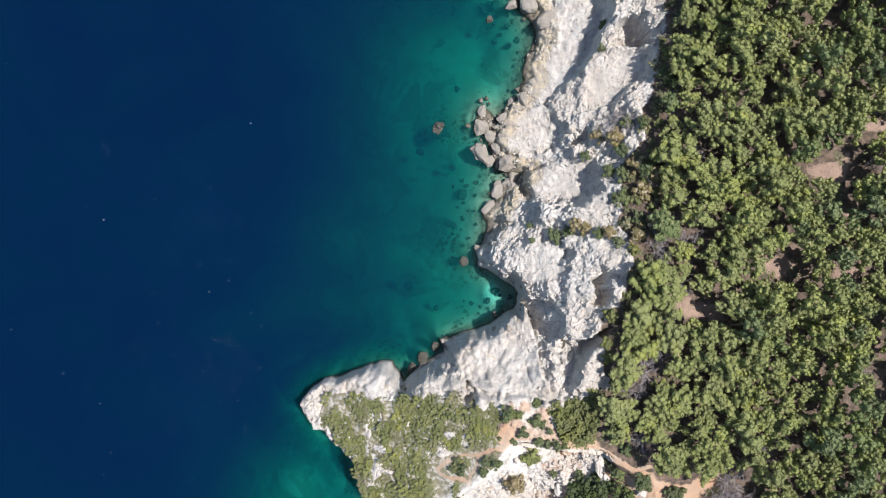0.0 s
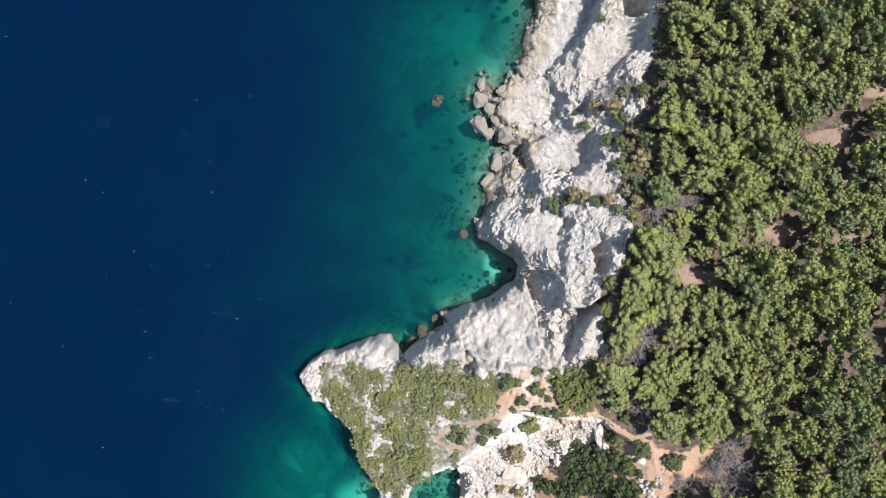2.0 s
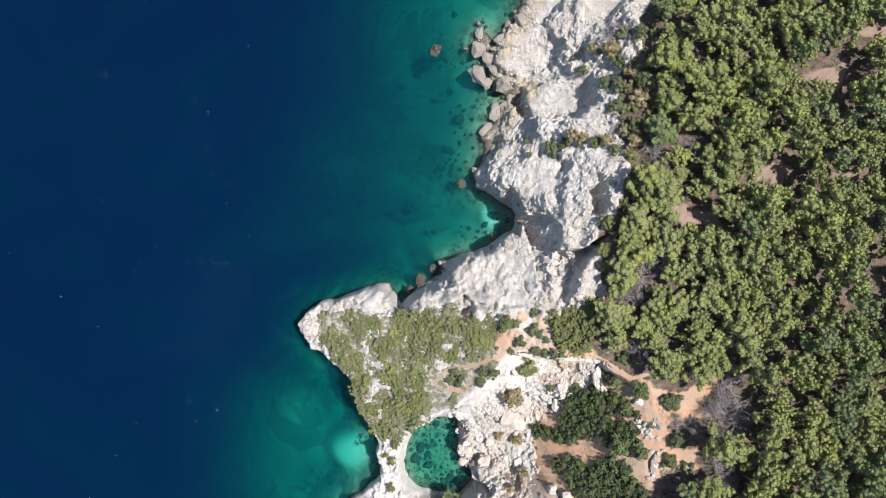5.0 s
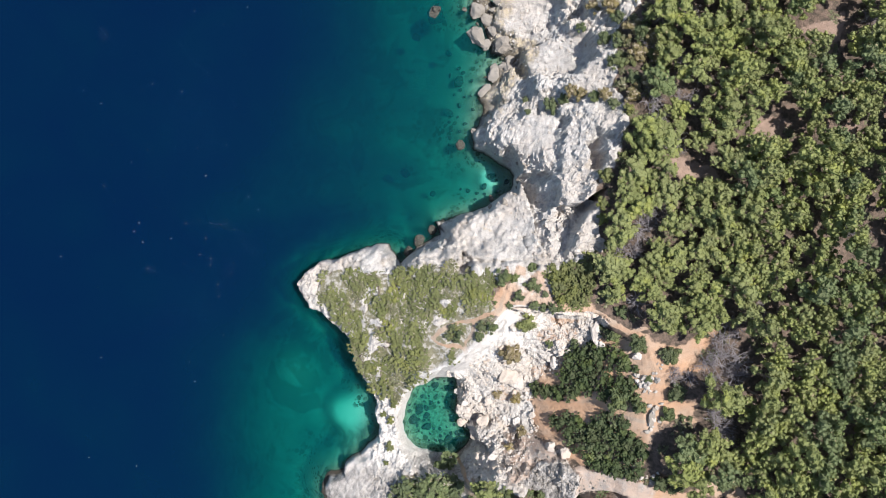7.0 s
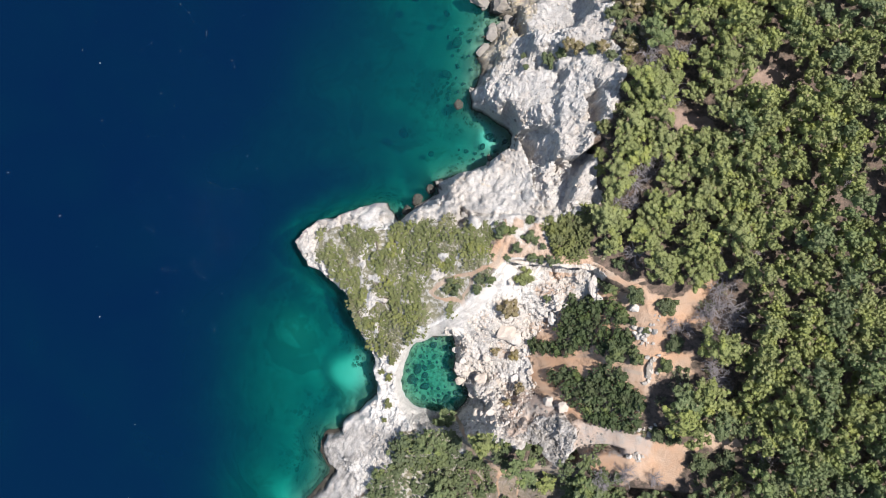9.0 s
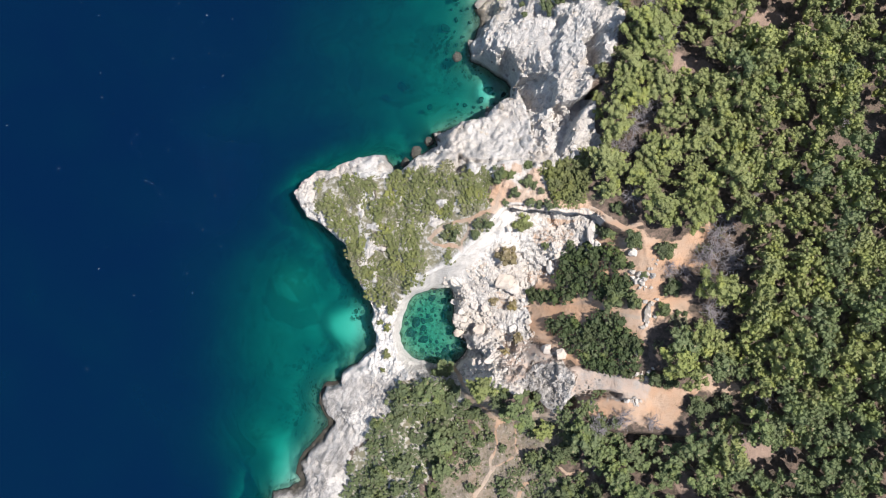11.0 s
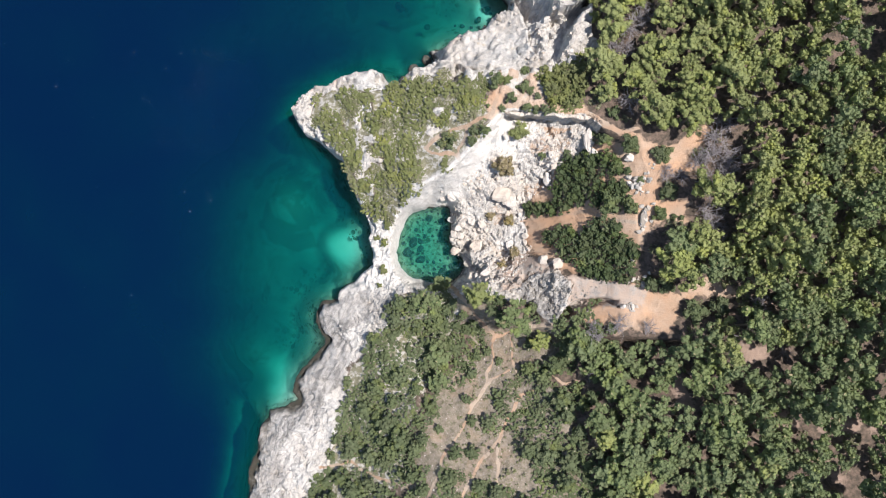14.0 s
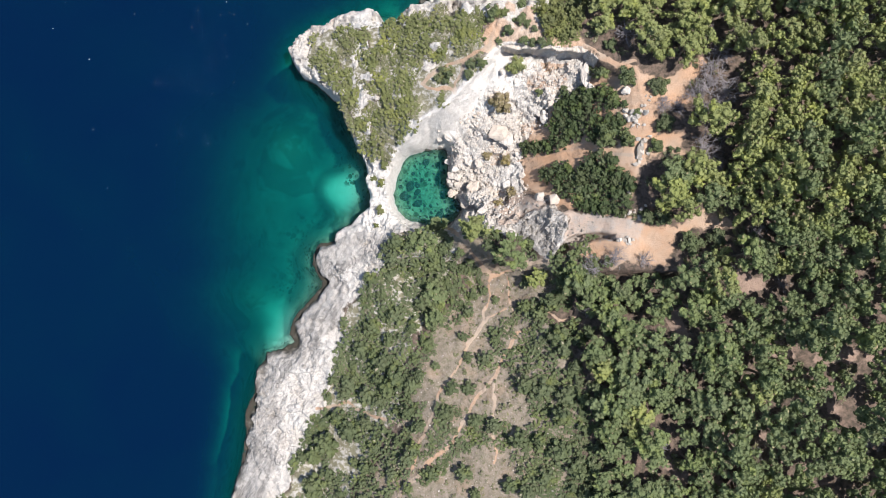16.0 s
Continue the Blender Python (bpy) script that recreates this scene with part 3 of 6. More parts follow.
def value_noise(x, y, k=0):
    g = LATTICE[k % 6]
    xi, yi = np.floor(x).astype(int), np.floor(y).astype(int)
    u, v = x - xi, y - yi
    u, v = u * u * (3 - 2 * u), v * v * (3 - 2 * v)
    a, b = g[xi & 255, yi & 255], g[(xi + 1) & 255, yi & 255]
    c, d = g[xi & 255, (yi + 1) & 255], g[(xi + 1) & 255, (yi + 1) & 255]
    return (a * (1 - u) + b * u) * (1 - v) + (c * (1 - u) + d * u) * v - 0.5


def fbm(x, y, size, octaves=4, k=0, gain=0.5):
    total, amp = 0.0, 1.0
    for o in range(octaves):
        s = 2.0 ** o / size
        total, amp = total + amp * value_noise(x * s + 17.3 * o, y * s - 9.1 * o, k + o), amp * gain
    return total


def blocks(x, y, size, k=0):
    """Broken rock: cells that each have a height and a tilt of their own. Also gives the distance to the cell's edge."""
    gx, gy = x / size, y / size
    xi, yi = np.floor(gx).astype(int), np.floor(gy).astype(int)
    best, second = np.full(x.shape, 9.0), np.full(x.shape, 9.0)
    height = np.zeros(x.shape)
    for dx in (-1, 0, 1):
        for dy in (-1, 0, 1):
            cx, cy = xi + dx, yi + dy
            ia, ib = cx & 255, cy & 255
            px, py = cx + LATTICE[k % 6][ia, ib], cy + LATTICE[(k + 1) % 6][ia, ib]
            ex, ey = gx - px, gy - py
            dist = ex * ex + ey * ey
            tilt = LATTICE[(k + 2) % 6][ia, ib] - 0.5 + (LATTICE[(k + 3) % 6][ia, ib] - 0.5) * ex * 1.6 + (LATTICE[(k + 4) % 6][ia, ib] - 0.5) * ey * 1.6
            near = dist < best
            second = np.where(near, best, np.minimum(second, dist))
            height = np.where(near, tilt, height)
            best = np.where(near, dist, best)
    return height, np.sqrt(second) - np.sqrt(best)


def cells(x, y, size, k=0):
    """Centre of the rock cell that holds each place, and a random number of that cell."""
    gx, gy = x / size, y / size
    xi, yi = np.floor(gx).astype(int), np.floor(gy).astype(int)
    best = np.full(x.shape, 9.0)
    ox, oy, own = gx.copy(), gy.copy(), np.zeros(x.shape)
    for dx in (-1, 0, 1):
        for dy in (-1, 0, 1):
            ia, ib = (xi + dx) & 255, (yi + dy) & 255
            px, py = xi + dx + LATTICE[k % 6][ia, ib], yi + dy + LATTICE[(k + 1) % 6][ia, ib]
            dist = (gx - px) ** 2 + (gy - py) ** 2
            near = dist < best
            ox, oy, own = np.where(near, px, ox), np.where(near, py, oy), np.where(near, LATTICE[(k + 2) % 6][ia, ib], own)
            best = np.where(near, dist, best)
    return ox * size, oy * size, own


def to_line(points, x, y, closed=True):
    """Distance to a line through points."""
    best = np.full(x.shape, 1e12)
    for i in range(len(points) - (0 if closed else 1)):
        (ax, ay), (bx, by) = points[i], points[(i + 1) % len(points)]
        ux, uy = bx - ax, by - ay
        s = np.clip(((x - ax) * ux + (y - ay) * uy) / (ux * ux + uy * uy), 0, 1)
        best = np.minimum(best, (x - ax - s * ux) ** 2 + (y - ay - s * uy) ** 2)
    return np.sqrt(best)


def inside(points, x, y):
    """Distance to the outline: positive within it, negative outside."""
    odd = np.zeros(x.shape, bool)
    for i in range(len(points)):
        (ax, ay), (bx, by) = points[i], points[(i + 1) % len(points)]
        if ay != by:
            odd ^= ((ay > y) != (by > y)) & (x < (bx - ax) * (y - ay) / (by - ay) + ax)
    d = to_line(points, x, y)
    return np.where(odd, d, -d)


def step(v, lo, hi):
    s = np.clip((v - lo) / (hi - lo), 0, 1)
    return s * s * (3 - 2 * s)


# height of the northern cliff in sections from west to east
SECTION_X = [0, 6, 10, 14, 18, 22, 26, 30, 35, 40, 45, 70, 200, 2500]
SECTIONS = {60: [0, 0, 0.3, 0.6, 1.6, 3.6, 8, 10.5, 13, 16.5, 19, 22, 30, 120],
            35: [0, 0, 0.5, 0.9, 1.8, 3.8, 8.5, 10.5, 13, 16.5, 19, 22, 30, 120],
            22: [0.5, 0.8, 1.3, 3.0, 4.5, 6.5, 9.5, 13, 17.5, 19.3, 20, 22, 30, 120],
            14: [0.5, 0.8, 1.5, 3.0, 5.5, 7.5, 12.0, 14.8, 18.2, 19.4, 20, 22, 30, 120],
            5: [0.5, 1.0, 3.5, 6.2, 10.5, 13.5, 16.8, 19.6, 20.5, 20.4, 20.4, 22, 30, 120],
            -3: [0.5, 1.0, 6.5, 10.5, 12.6, 15.2, 18.8, 21.2, 21.2, 20.6, 20.5, 22, 30, 120],
            -12: [0.5, 3.0, 5.0, 7.4, 11.4, 15.8, 18.8, 20.8, 21.0, 20.6, 20.5, 22, 30, 120],
            -19: [3.0, 6.3, 9.0, 12.6, 15.0, 17.0, 19.8, 20.8, 20.8, 20.5, 20.5, 22, 30, 120]}


def plateau(x, y):
    """Height of the land's smooth upper surface."""
    keys = sorted(SECTIONS)
    north = np.interp(x, SECTION_X, SECTIONS[keys[0]])
    for a, b in zip(keys, keys[1:]):
        north = north + step(y, a, b) * (np.interp(x, SECTION_X, SECTIONS[b]) - np.interp(x, SECTION_X, SECTIONS[a]))
    head = np.interp(x, [-32, -29, -23, -16, -7, 0, 6.5, 10, 25, 45, 70, 200, 2500], [3.6, 4.6, 5.6, 8.2, 11.2, 14.0, 16.8, 17.5, 18.6, 20.3, 22.5, 30, 120])
    head = head - 5.2 * step(-y, 45, 56) * step(-x, 0, 6)
    drift = np.interp(y, [-125, -105, -85, -70], [-12, -5, -2, 0])
    south = np.interp(x - drift, [-60, -45, -24, -15, -7.5, 0, 6, 12, 27, 45, 70, 200, 2500], [1.0, 1.5, 3.2, 4.0, 7.3, 11.5, 14.8, 15.6, 18.5, 21, 23, 31, 120])
    a, b = step(y, -27, -19), step(-y, 62, 72)
    return head * (1 - a - b) + north * a + south * b


def terrain(x, y):
    """Height of ground and sea floor, and the zones, at the places x, y."""
    wx = x + fbm(x, y, 4.5, 4, 0) * 2.2
    wy = y + fbm(x, y, 4.5, 4, 3) * 2.2
    shore = inside(COAST, x * 0.45 + wx * 0.55, y * 0.45 + wy * 0.55)
    pool = inside(POOL, x * 0.6 + wx * 0.4, y * 0.6 + wy * 0.4)
    land = np.minimum(shore, -pool)
    north, south = step(y, -26, -17), step(-y, 63, 70)
    west = step(-x, -4, 6) * (1 - north) * (1 - south)
    rock_north = inside(ROCK_NORTH, wx, wy)
    rock = np.maximum.reduce([rock_north, inside(ROCK_TIP, wx, wy), inside(ROCK_SOUTH, wx, wy)])
    bend = 0.12 + 0.23 * step(x, 8, 14) + 0.5 * step(x, 20, 30) * step(-y, 55, 65)
    pit = inside(BASIN, wx * bend + x * (1 - bend), wy * bend + y * (1 - bend))
    top = plateau(x, y)
    calm = step(-y, 58, 76)
    steep = north * (1.15 + 6.5 * np.exp(-((y + 11) / 8) ** 2)) + 7.0 * (1 - north - calm) + 0.42 * calm
    rise = 0.35 + steep * np.maximum(land + 1.5 * step(land, 0.1, 1.2) * fbm(x, y, 2.4, 3, 5), 0.0) + 0.9 * step(land, 0.1, 0.9)
    z = np.minimum(top, rise)
    # northern cliff: ridges, ledges and hollows
    crag = np.clip(np.minimum(rock_north / 3.0, land / 2.0), 0, 1)
    ridge = 1 - 2 * np.abs(fbm(x, y, 9.0, 4, 1))
    z = z + crag * (ridge - 0.62) * 0.9
    hx, hy = x * 0.4 + wx * 0.6, y * 0.4 + wy * 0.6
    for high, far, sharp, outline in STEPS_UP:
        z = z + high * step(inside(outline, hx, hy), -0.3, 0.5) * np.exp(-to_line(outline[:sharp], hx, hy, False) / far) * step(land, 0.5, 2.5)
    tread = 2.7
    level = (z + fbm(x, y, 11, 3, 2) * 5.0) / tread
    lap = level - np.floor(level)
    z = z + crag * 0.32 * tread * (step(lap, 0.66, 0.95) - lap + 0.12 * lap)
    for depth, outline in HOLLOWS:
        z = z - depth * step(inside(outline, x * 0.5 + wx * 0.5, y * 0.5 + wy * 0.5), -0.25, 0.45) * step(land, 0.5, 3)
    even = np.zeros(x.shape)
    for level, rise_east, outline in PADS:
        lie = step(inside(outline, x * 0.4 + wx * 0.6, y * 0.4 + wy * 0.6), -0.5, 0.45) * 0.9 * step(land, 0.4, 1.6)
        even = np.maximum(even, lie)
        z = z * (1 - lie) + lie * (level + rise_east * (x - outline[0][0]) + 0.5 * fbm(x, y, 5, 3, 1))
    sx, sy = x * 0.75 + wx * 0.25, y * 0.75 + wy * 0.25
    on_ridge = step(inside(RIDGE, sx, sy), -0.4, 0.6) * step(land, 0.2, 1.0)
    slab = 13.0 + 0.36 * (x - 14.0) - 0.56 * (y + 20.0) + 1.6 * (0.5 - 2 * np.abs(fbm(x * 0.8, y * 1.3, 8, 4, 1))) + 0.6 * fbm(x, y, 3, 3, 2)
    z = z * (1 - on_ridge) + on_ridge * np.minimum(slab, rise)
    rx, ry, rz = (np.array(v[::-1]) for v in zip(*RAVINE))
    east = sx - np.interp(sy, ry, rx)
    gully = (east > -0.3) & (sy < -9.6) & (sy > -27.0)
    z = np.where(gully, np.minimum(z, np.interp(sy, ry, rz) + 2.1 * np.maximum(east, 0) + 1.4 * fbm(x, y, 3, 4, 3)), z)
    cleft = step(inside(CLEFT, sx, sy), -0.15, 0.3)
    z = z * (1 - cleft) + cleft * np.minimum(z, np.interp(-y, [16, 26.5], [13.2, 17.4]) + 0.7 * fbm(x, y, 3, 3, 2))
    # the fallen basin and its rubble floor
    floor = np.interp(x, [-8, 3, 8.7, 13, 18.6, 25, 31, 36, 40], [0.3, 0.9, 2.0, 4.2, 7.0, 12.2, 16.4, 19.2, 20.2])
    talus = np.interp(x, [9, 13, 17, 22, 27, 31], [15.4, 15.4, 14.6, 14.4, 15.0, 17]) - 0.62 * np.maximum(to_line([(12.6, -37.0), (27, -37.4)], x, y, False) - 0.4, 0)
    floor = np.maximum(floor, talus)
    wall = np.interp(x, [-7, 3, 6.5, 9.5, 12, 14, 29, 31, 34], [3.4, 2.7, 2.2, 1.7, 1.6, 12.0, 12.0, 2.0, 0.8])
    wall = np.where(y < -60, np.interp(x, [-8, 15, 20, 26], [1.9, 1.9, 0.9, 0.4]), wall)
    bowl = np.maximum(floor, top - wall * np.maximum(pit, 0) - 1.0 * step(pit, 0, 0.4) * step(-x, -32, -26) * step(y, -62, -58))
    z = np.where(pit > 0, np.minimum(z, np.minimum(bowl, 0.3 + (2.6 + 6.0 * step(-x, 0, 3)) * np.maximum(land, 0))), z)
    terrace = step(inside([(17, -61), (36, -63), (52, -62), (54, -72), (40, -76), (16, -76)], hx, hy), -1.5, 2.5) * step(-y, 62, 65)
    apron = np.interp(x, [8, 13, 18, 25, 34, 45, 55], [5.0, 7.0, 10.4, 14.0, 17.6, 19.6, 20.6]) + 0.10 * (-67 - y) + 0.4 * fbm(x, y, 4, 3, 1)
    z = z * (1 - terrace) + apron * terrace
    for high, far, sharp, outline in BASIN_STEPS:
        z = z + high * step(inside(outline, hx, hy), -0.2, 0.4) * np.exp(-to_line(outline[:sharp], hx, hy, False) / far)
    z = z + 2.6 * step(inside(OUTCROP, hx, hy), -0.2, 0.4) * np.exp(-to_line(OUTCROP[:5], hx, hy, False) / 3.5) - 2.8 * step(inside(DIP, sx, sy), -0.2, 0.4)
    for cx, cy, rr in BARE:
        rock = np.maximum(rock, 1.05 * rr - np.sqrt((wx + fbm(x, y, 2.5, 3, 2) * 2.2 - cx) ** 2 + (wy - cy) ** 2))
    neck = inside(NECK, wx, wy)
    rock = np.maximum(rock, neck)
    stony = np.minimum(np.maximum(pit + 0.7, inside(OUTCROP, x, y)), np.maximum.reduce([inside(RUBBLE, wx, wy), inside(OUTCROP, wx, wy), np.minimum(17 - x, y + 69), np.minimum(30 - x, y + 44)]))
    bare = np.clip(np.maximum(rock, stony) / 1.2 + 0.5, 0, 1) * (land > -0.5)
    white_slope = inside([(-4.5, -46.5), (-1, -45), (5, -40.5), (11.5, -35), (15.5, -34.5), (20.3, -37.5), (17, -41), (12.5, -44.8), (6.4, -49.7), (3.4, -50.5), (-1.5, -50.5), (-8, -54)], hx, hy)
    smooth = np.maximum(step(pit, -1, 1) * step(-x, -4, 0) * step(y, -60, -52), step(white_slope, -0.8, 0.8))
    rim_gap = to_line([(13.0, -34.9), (19.4, -35.1), (27.8, -35.9)], x, y, False)
    smooth = np.maximum(smooth, np.exp(-(rim_gap / 1.3) ** 2))
    smooth = np.maximum(smooth, np.maximum(step(neck, -0.5, 0.8), 0.45 * on_ridge * step(land, 2.0, 4.0)))
    lumpy = 0.75 + 0.5 * step(fbm(x, y, 11, 3, 5), -0.05, 0.2)
    rough = lumpy * bare * step(land, -0.2, 1.0) * (1 - 0.6 * smooth) * (1 - 0.45 * south * (1 - step(inside(OUTCROP, x, y), -0.5, 0.5))) * (1 - 0.6 * even)
    b1, e1 = blocks(x, y, 3.1, 0)
    b2, e2 = blocks(wx, wy, 1.15, 2)
    b3, e3 = blocks(x, y, 0.55, 4)
    flat = 1 - 0.3 * step(fbm(x, y, 8, 2, 4), 0.0, 0.25)
    z = z + rough * flat * (b1 * (1.2 + 0.8 * step(inside(OUTCROP, x, y), -0.5, 0.5)) + b2 * 0.8 + b3 * 0.6 + fbm(x, y, 2.2, 4, 2, 0.6) * 0.6 - 0.35 * step(0.12 - e2, 0, 0.12) - 0.15 * step(0.14 - e3, 0, 0.14))
    crag_share = bare * step(land, 0.4, 1.6) * lumpy * (1 - 0.8 * smooth) * (1 - 0.9 * on_ridge) * (1 - np.exp(-((y + 26) / 2.2) ** 2) * (x < 21)) * (1 - 0.6 * south) * (1 - 0.7 * even)
    along, across = (x * 0.55 + y * 0.84), (x * 0.84 - y * 0.55)
    z = z + south * bare * step(land, 0.2, 1.5) * (fbm(across * 2.6, along, 5.0, 5, 2, 0.55) * 0.4 + fbm(wx, wy, 1.3, 3, 0) * 0.4)
    # tilted beds of the southern shelf
    bed = np.abs(((x * 0.55 + y * 0.35 + fbm(x, y, 7, 3, 1) * 5) / 2.3) % 1.0 - 0.5)
    z = z + south * bare * step(land, 0.5, 2.5) * (bed * 0.15 - 0.03)
    z = z + (1 - bare) * step(land, 0.5, 3) * fbm(x, y, 5.0, 4, 4) * 0.8
    z = np.where(land > 0.25, np.maximum(z, 0.12 + 0.25 * fbm(x, y, 2, 3, 1)), z)
    bench = np.maximum(np.maximum(south, 0.6 * north * (1 - np.exp(-((y + 11) / 8) ** 2))), 0.9 * np.exp(-((x + 5) / 7) ** 2 - ((y + 22.5) / 4) ** 2)) * (1 - step(land + 1.8 * fbm(x, y, 3, 3, 0), 0.7, 1.5)) * (land > 0)
    z = z * (1 - bench) + bench * np.minimum(z, 0.2 + 0.4 * fbm(x, y, 1.2, 3, 2))
    # sea floor
    lack = 1.0
    for cx, cy, rx, ry, h in SHOALS:
        lack = lack * (1 - h * np.exp(-((x - cx) / rx) ** 2 - ((y - cy) / ry) ** 2))
    deep = 24.0 * lack ** 1.5 + 0.8
    deep = deep * (1 + 0.18 * fbm(x, y, 16, 3, 2))
    out = np.maximum(-land, 0)
    slope = 0.72 * north + (1.25 + 1.6 * step(-y, 92, 100)) * south + 1.6 * (1 - north - south) - 0.7 * np.exp(-((x + 17) / 6) ** 2 - ((y + 59) / 6) ** 2)
    slope = slope + 2.4 * np.exp(-((x + 29) / 9) ** 2 - ((y + 27) / 9) ** 2) + 1.5 * np.exp(-((x + 14) / 12) ** 2 - ((y + 20) / 5) ** 2)
    deep = np.minimum(deep, 0.5 + slope * out ** 1.05)
    deep = np.where(pool > 0, np.minimum(0.8 + 0.9 * pool, 2.5), deep)
    for cx, cy, rr, level in ((-20.0, -58.8, 4.9, 3.2), (10.2, -9.4, 2.4, 2.2)):
        disc = np.exp(-(((x - cx) ** 2 + (y - cy) ** 2) / rr ** 2) ** 3)
        deep = deep * (1 - disc) + np.minimum(deep, level) * disc
    reef = np.exp(-out / (3.5 + 3.0 * north)) + 0.8 * step(pool, 0, 1) + np.exp(-((x + 0.6) ** 2 + (y - 25.2) ** 2) / 5.5) + np.exp(-((x - 4.2) ** 2 + (y + 2.8) ** 2) / 3.0)
    sand = 0
    for cx, cy, rx, ry in ((-20.0, -58.8, 5.0, 4.0), (-32.0, -88.0, 5.5, 4.6), (10.2, -9.4, 1.8, 2.2)):
        sand = sand + np.exp(-(((x - cx) / rx) ** 2 + ((y - cy) / ry) ** 2) ** 2)
    deep = np.maximum(deep - np.exp(-out / 9) * (fbm(x, y, 3.5, 4, 1) * 0.7 + b2 * 0.2), 0.15)
    z = np.where(land < 0.25, np.where(land > 0, z * step(land, 0, 0.25) - deep * (1 - step(land, 0, 0.25)), -deep), z)

    def soft(d, width=2.4):
        return np.clip(d / width + 0.5, 0, 1)

    soil = np.zeros(x.shape)
    for outline in SOILS:
        soil = np.maximum(soil, soft(inside(outline, wx, wy)))
    path = np.zeros(x.shape)
    for half, line in PATHS:
        path = np.maximum(path, np.clip(0.5 + (half * 0.5 - to_line(line, x * 0.45 + wx * 0.55, y * 0.45 + wy * 0.55, False)) / 0.6, 0, 1))
    soil = np.maximum(soil, 0.75 * step(pit, 0.3, 1.5) * step(x, 14, 18) * (1 - soft(inside(RUBBLE, wx, wy))) * (1 - soft(inside(GRAVEL, wx, wy))))
    soil = np.maximum(soil, soft(neck) * (0.4 + 1.3 * fbm(x, y, 3, 3, 2)))
    soil = np.maximum(soil, 0.5 * soft(inside(RUBBLE, wx, wy)) * step(x, 8, 14) * step(fbm(x, y, 4, 3, 1), 0.02, 0.22))
    soil = np.clip(soil, 0, 1) * (1 - step(pit, -0.6, 0.0) * (1 - step(pit, 0.8, 1.6)) * step(-x, -30, -27)) * (1 - 0.9 * step(pit, 0, 1) * (x < 10))
    clear = np.zeros(x.shape)
    for outline in CLEARINGS:
        clear = np.maximum(clear, soft(inside(outline, wx, wy)))
    heath = (1 - bare) * (step(-x, -14, -6) * (1 - south) * (1 - north) + south * step(-x, -14, 0) * 0.7 * (1 - soft(inside(OPEN, wx, wy) + 1.5)))
    zones = {"rock": bare, "soil": soil, "clear": clear, "open": np.maximum(soft(inside(OPEN, wx, wy)), soft(inside(OPEN_TOP, wx, wy))), "heath": heath, "reef": np.clip(reef, 0, 1), "sand": np.clip(sand, 0, 1), "crag": crag_share, "pool": step(pool, -0.5, 0.5), "tide": 1 - 0.95 * step(inside(POOL, x, y), -5.0, -3.5) * (x < 1.5), "path": path,
             "grey": np.maximum(bare * south * (1 - step(land + 6 * fbm(x, y, 5, 4, 5), 2.5, 12.0)), 0.75 * soft(inside(OUTCROP, wx, wy))), "gravel": np.maximum(soft(inside(GRAVEL, wx, wy), 3.6), 0.0) * (1 - soft(inside(OUTCROP, wx, wy))),
             "stain": np.clip(north * bare * (1 - step(land, 2.5, 7.0)) * step(y, -6, 8) + 0.45 * bare * south * (1 - step(land, 0.5, 2.0)), 0, 1),
             "pale": np.clip(np.maximum(step(white_slope, -0.6, 0.6), np.maximum(0.15 * soft(inside(RUBBLE, wx, wy)), 0.25 * soft(neck))) + 0.8 * bare * step(-x, 3, 5) * step(-y, 47, 50) * step(y, -70, -66), 0, 1) * bare}
    return z, zones, land


# ---------- ground and water ----------
def stretch(fine):
    """Grid lines that grow coarse beyond the part that is seen."""
    lo, hi, gap = fine[0], fine[-1], 1.5
    low, high = [], []
    a, b = lo, hi
    while gap < 900:
        a, b, gap = a - gap, b + gap, gap * 1.7
        low.append(a)
        high.append(b)
    return np.array(low[::-1] + list(fine) + high)


def mesh_from(name, co, quads, material, floats=None, smooth=False):
    me = bpy.data.meshes.new(name)
    n = quads.shape[1]
    me.vertices.add(len(co))
    me.vertices.foreach_set("co", np.asarray(co, np.float32).ravel())
    me.loops.add(quads.size)
    me.loops.foreach_set("vertex_index", quads.astype(np.int32).ravel())
    me.polygons.add(len(quads))
    me.polygons.foreach_set("loop_start", np.arange(0, quads.size, n, dtype=np.int32))
    me.polygons.foreach_set("use_smooth", np.full(len(quads), smooth))
    for key, values in (floats or {}).items():
        me.attributes.new(key, "FLOAT", "POINT").data.foreach_set("value", np.asarray(values, np.float32).ravel())
    me.update(calc_edges=True)
    me.materials.append(material)
    return me


def grid_quads(nx, ny):
    i = np.arange(nx * ny).reshape(nx, ny)
    return np.stack([i[:-1, :-1], i[1:, :-1], i[1:, 1:], i[:-1, 1:]], -1).reshape(-1, 4)


XS = stretch(np.concatenate([np.arange(-95, -58, 1.6), np.arange(-58, -43, 0.8), np.arange(-43, 5, 0.285), np.arange(5.1, 38.5, 0.255), np.arange(38.6, 95, 0.9)]))
YS = stretch(np.arange(-127, 60, 0.29))
GX, GY = np.meshgrid(XS, YS, indexing="ij")
GZ, ZONES, LAND = terrain(GX, GY)


def sample(field, x, y):
    """Value of a ground field at places x, y."""
    i = np.clip(np.searchsorted(XS, x) - 1, 0, len(XS) - 2)
    j = np.clip(np.searchsorted(YS, y) - 1, 0, len(YS) - 2)
    u, v = (x - XS[i]) / (XS[i + 1] - XS[i]), (y - YS[j]) / (YS[j + 1] - YS[j])
    return (field[i, j] * (1 - u) + field[i + 1, j] * u) * (1 - v) + (field[i, j + 1] * (1 - u) + field[i + 1, j + 1] * u) * v


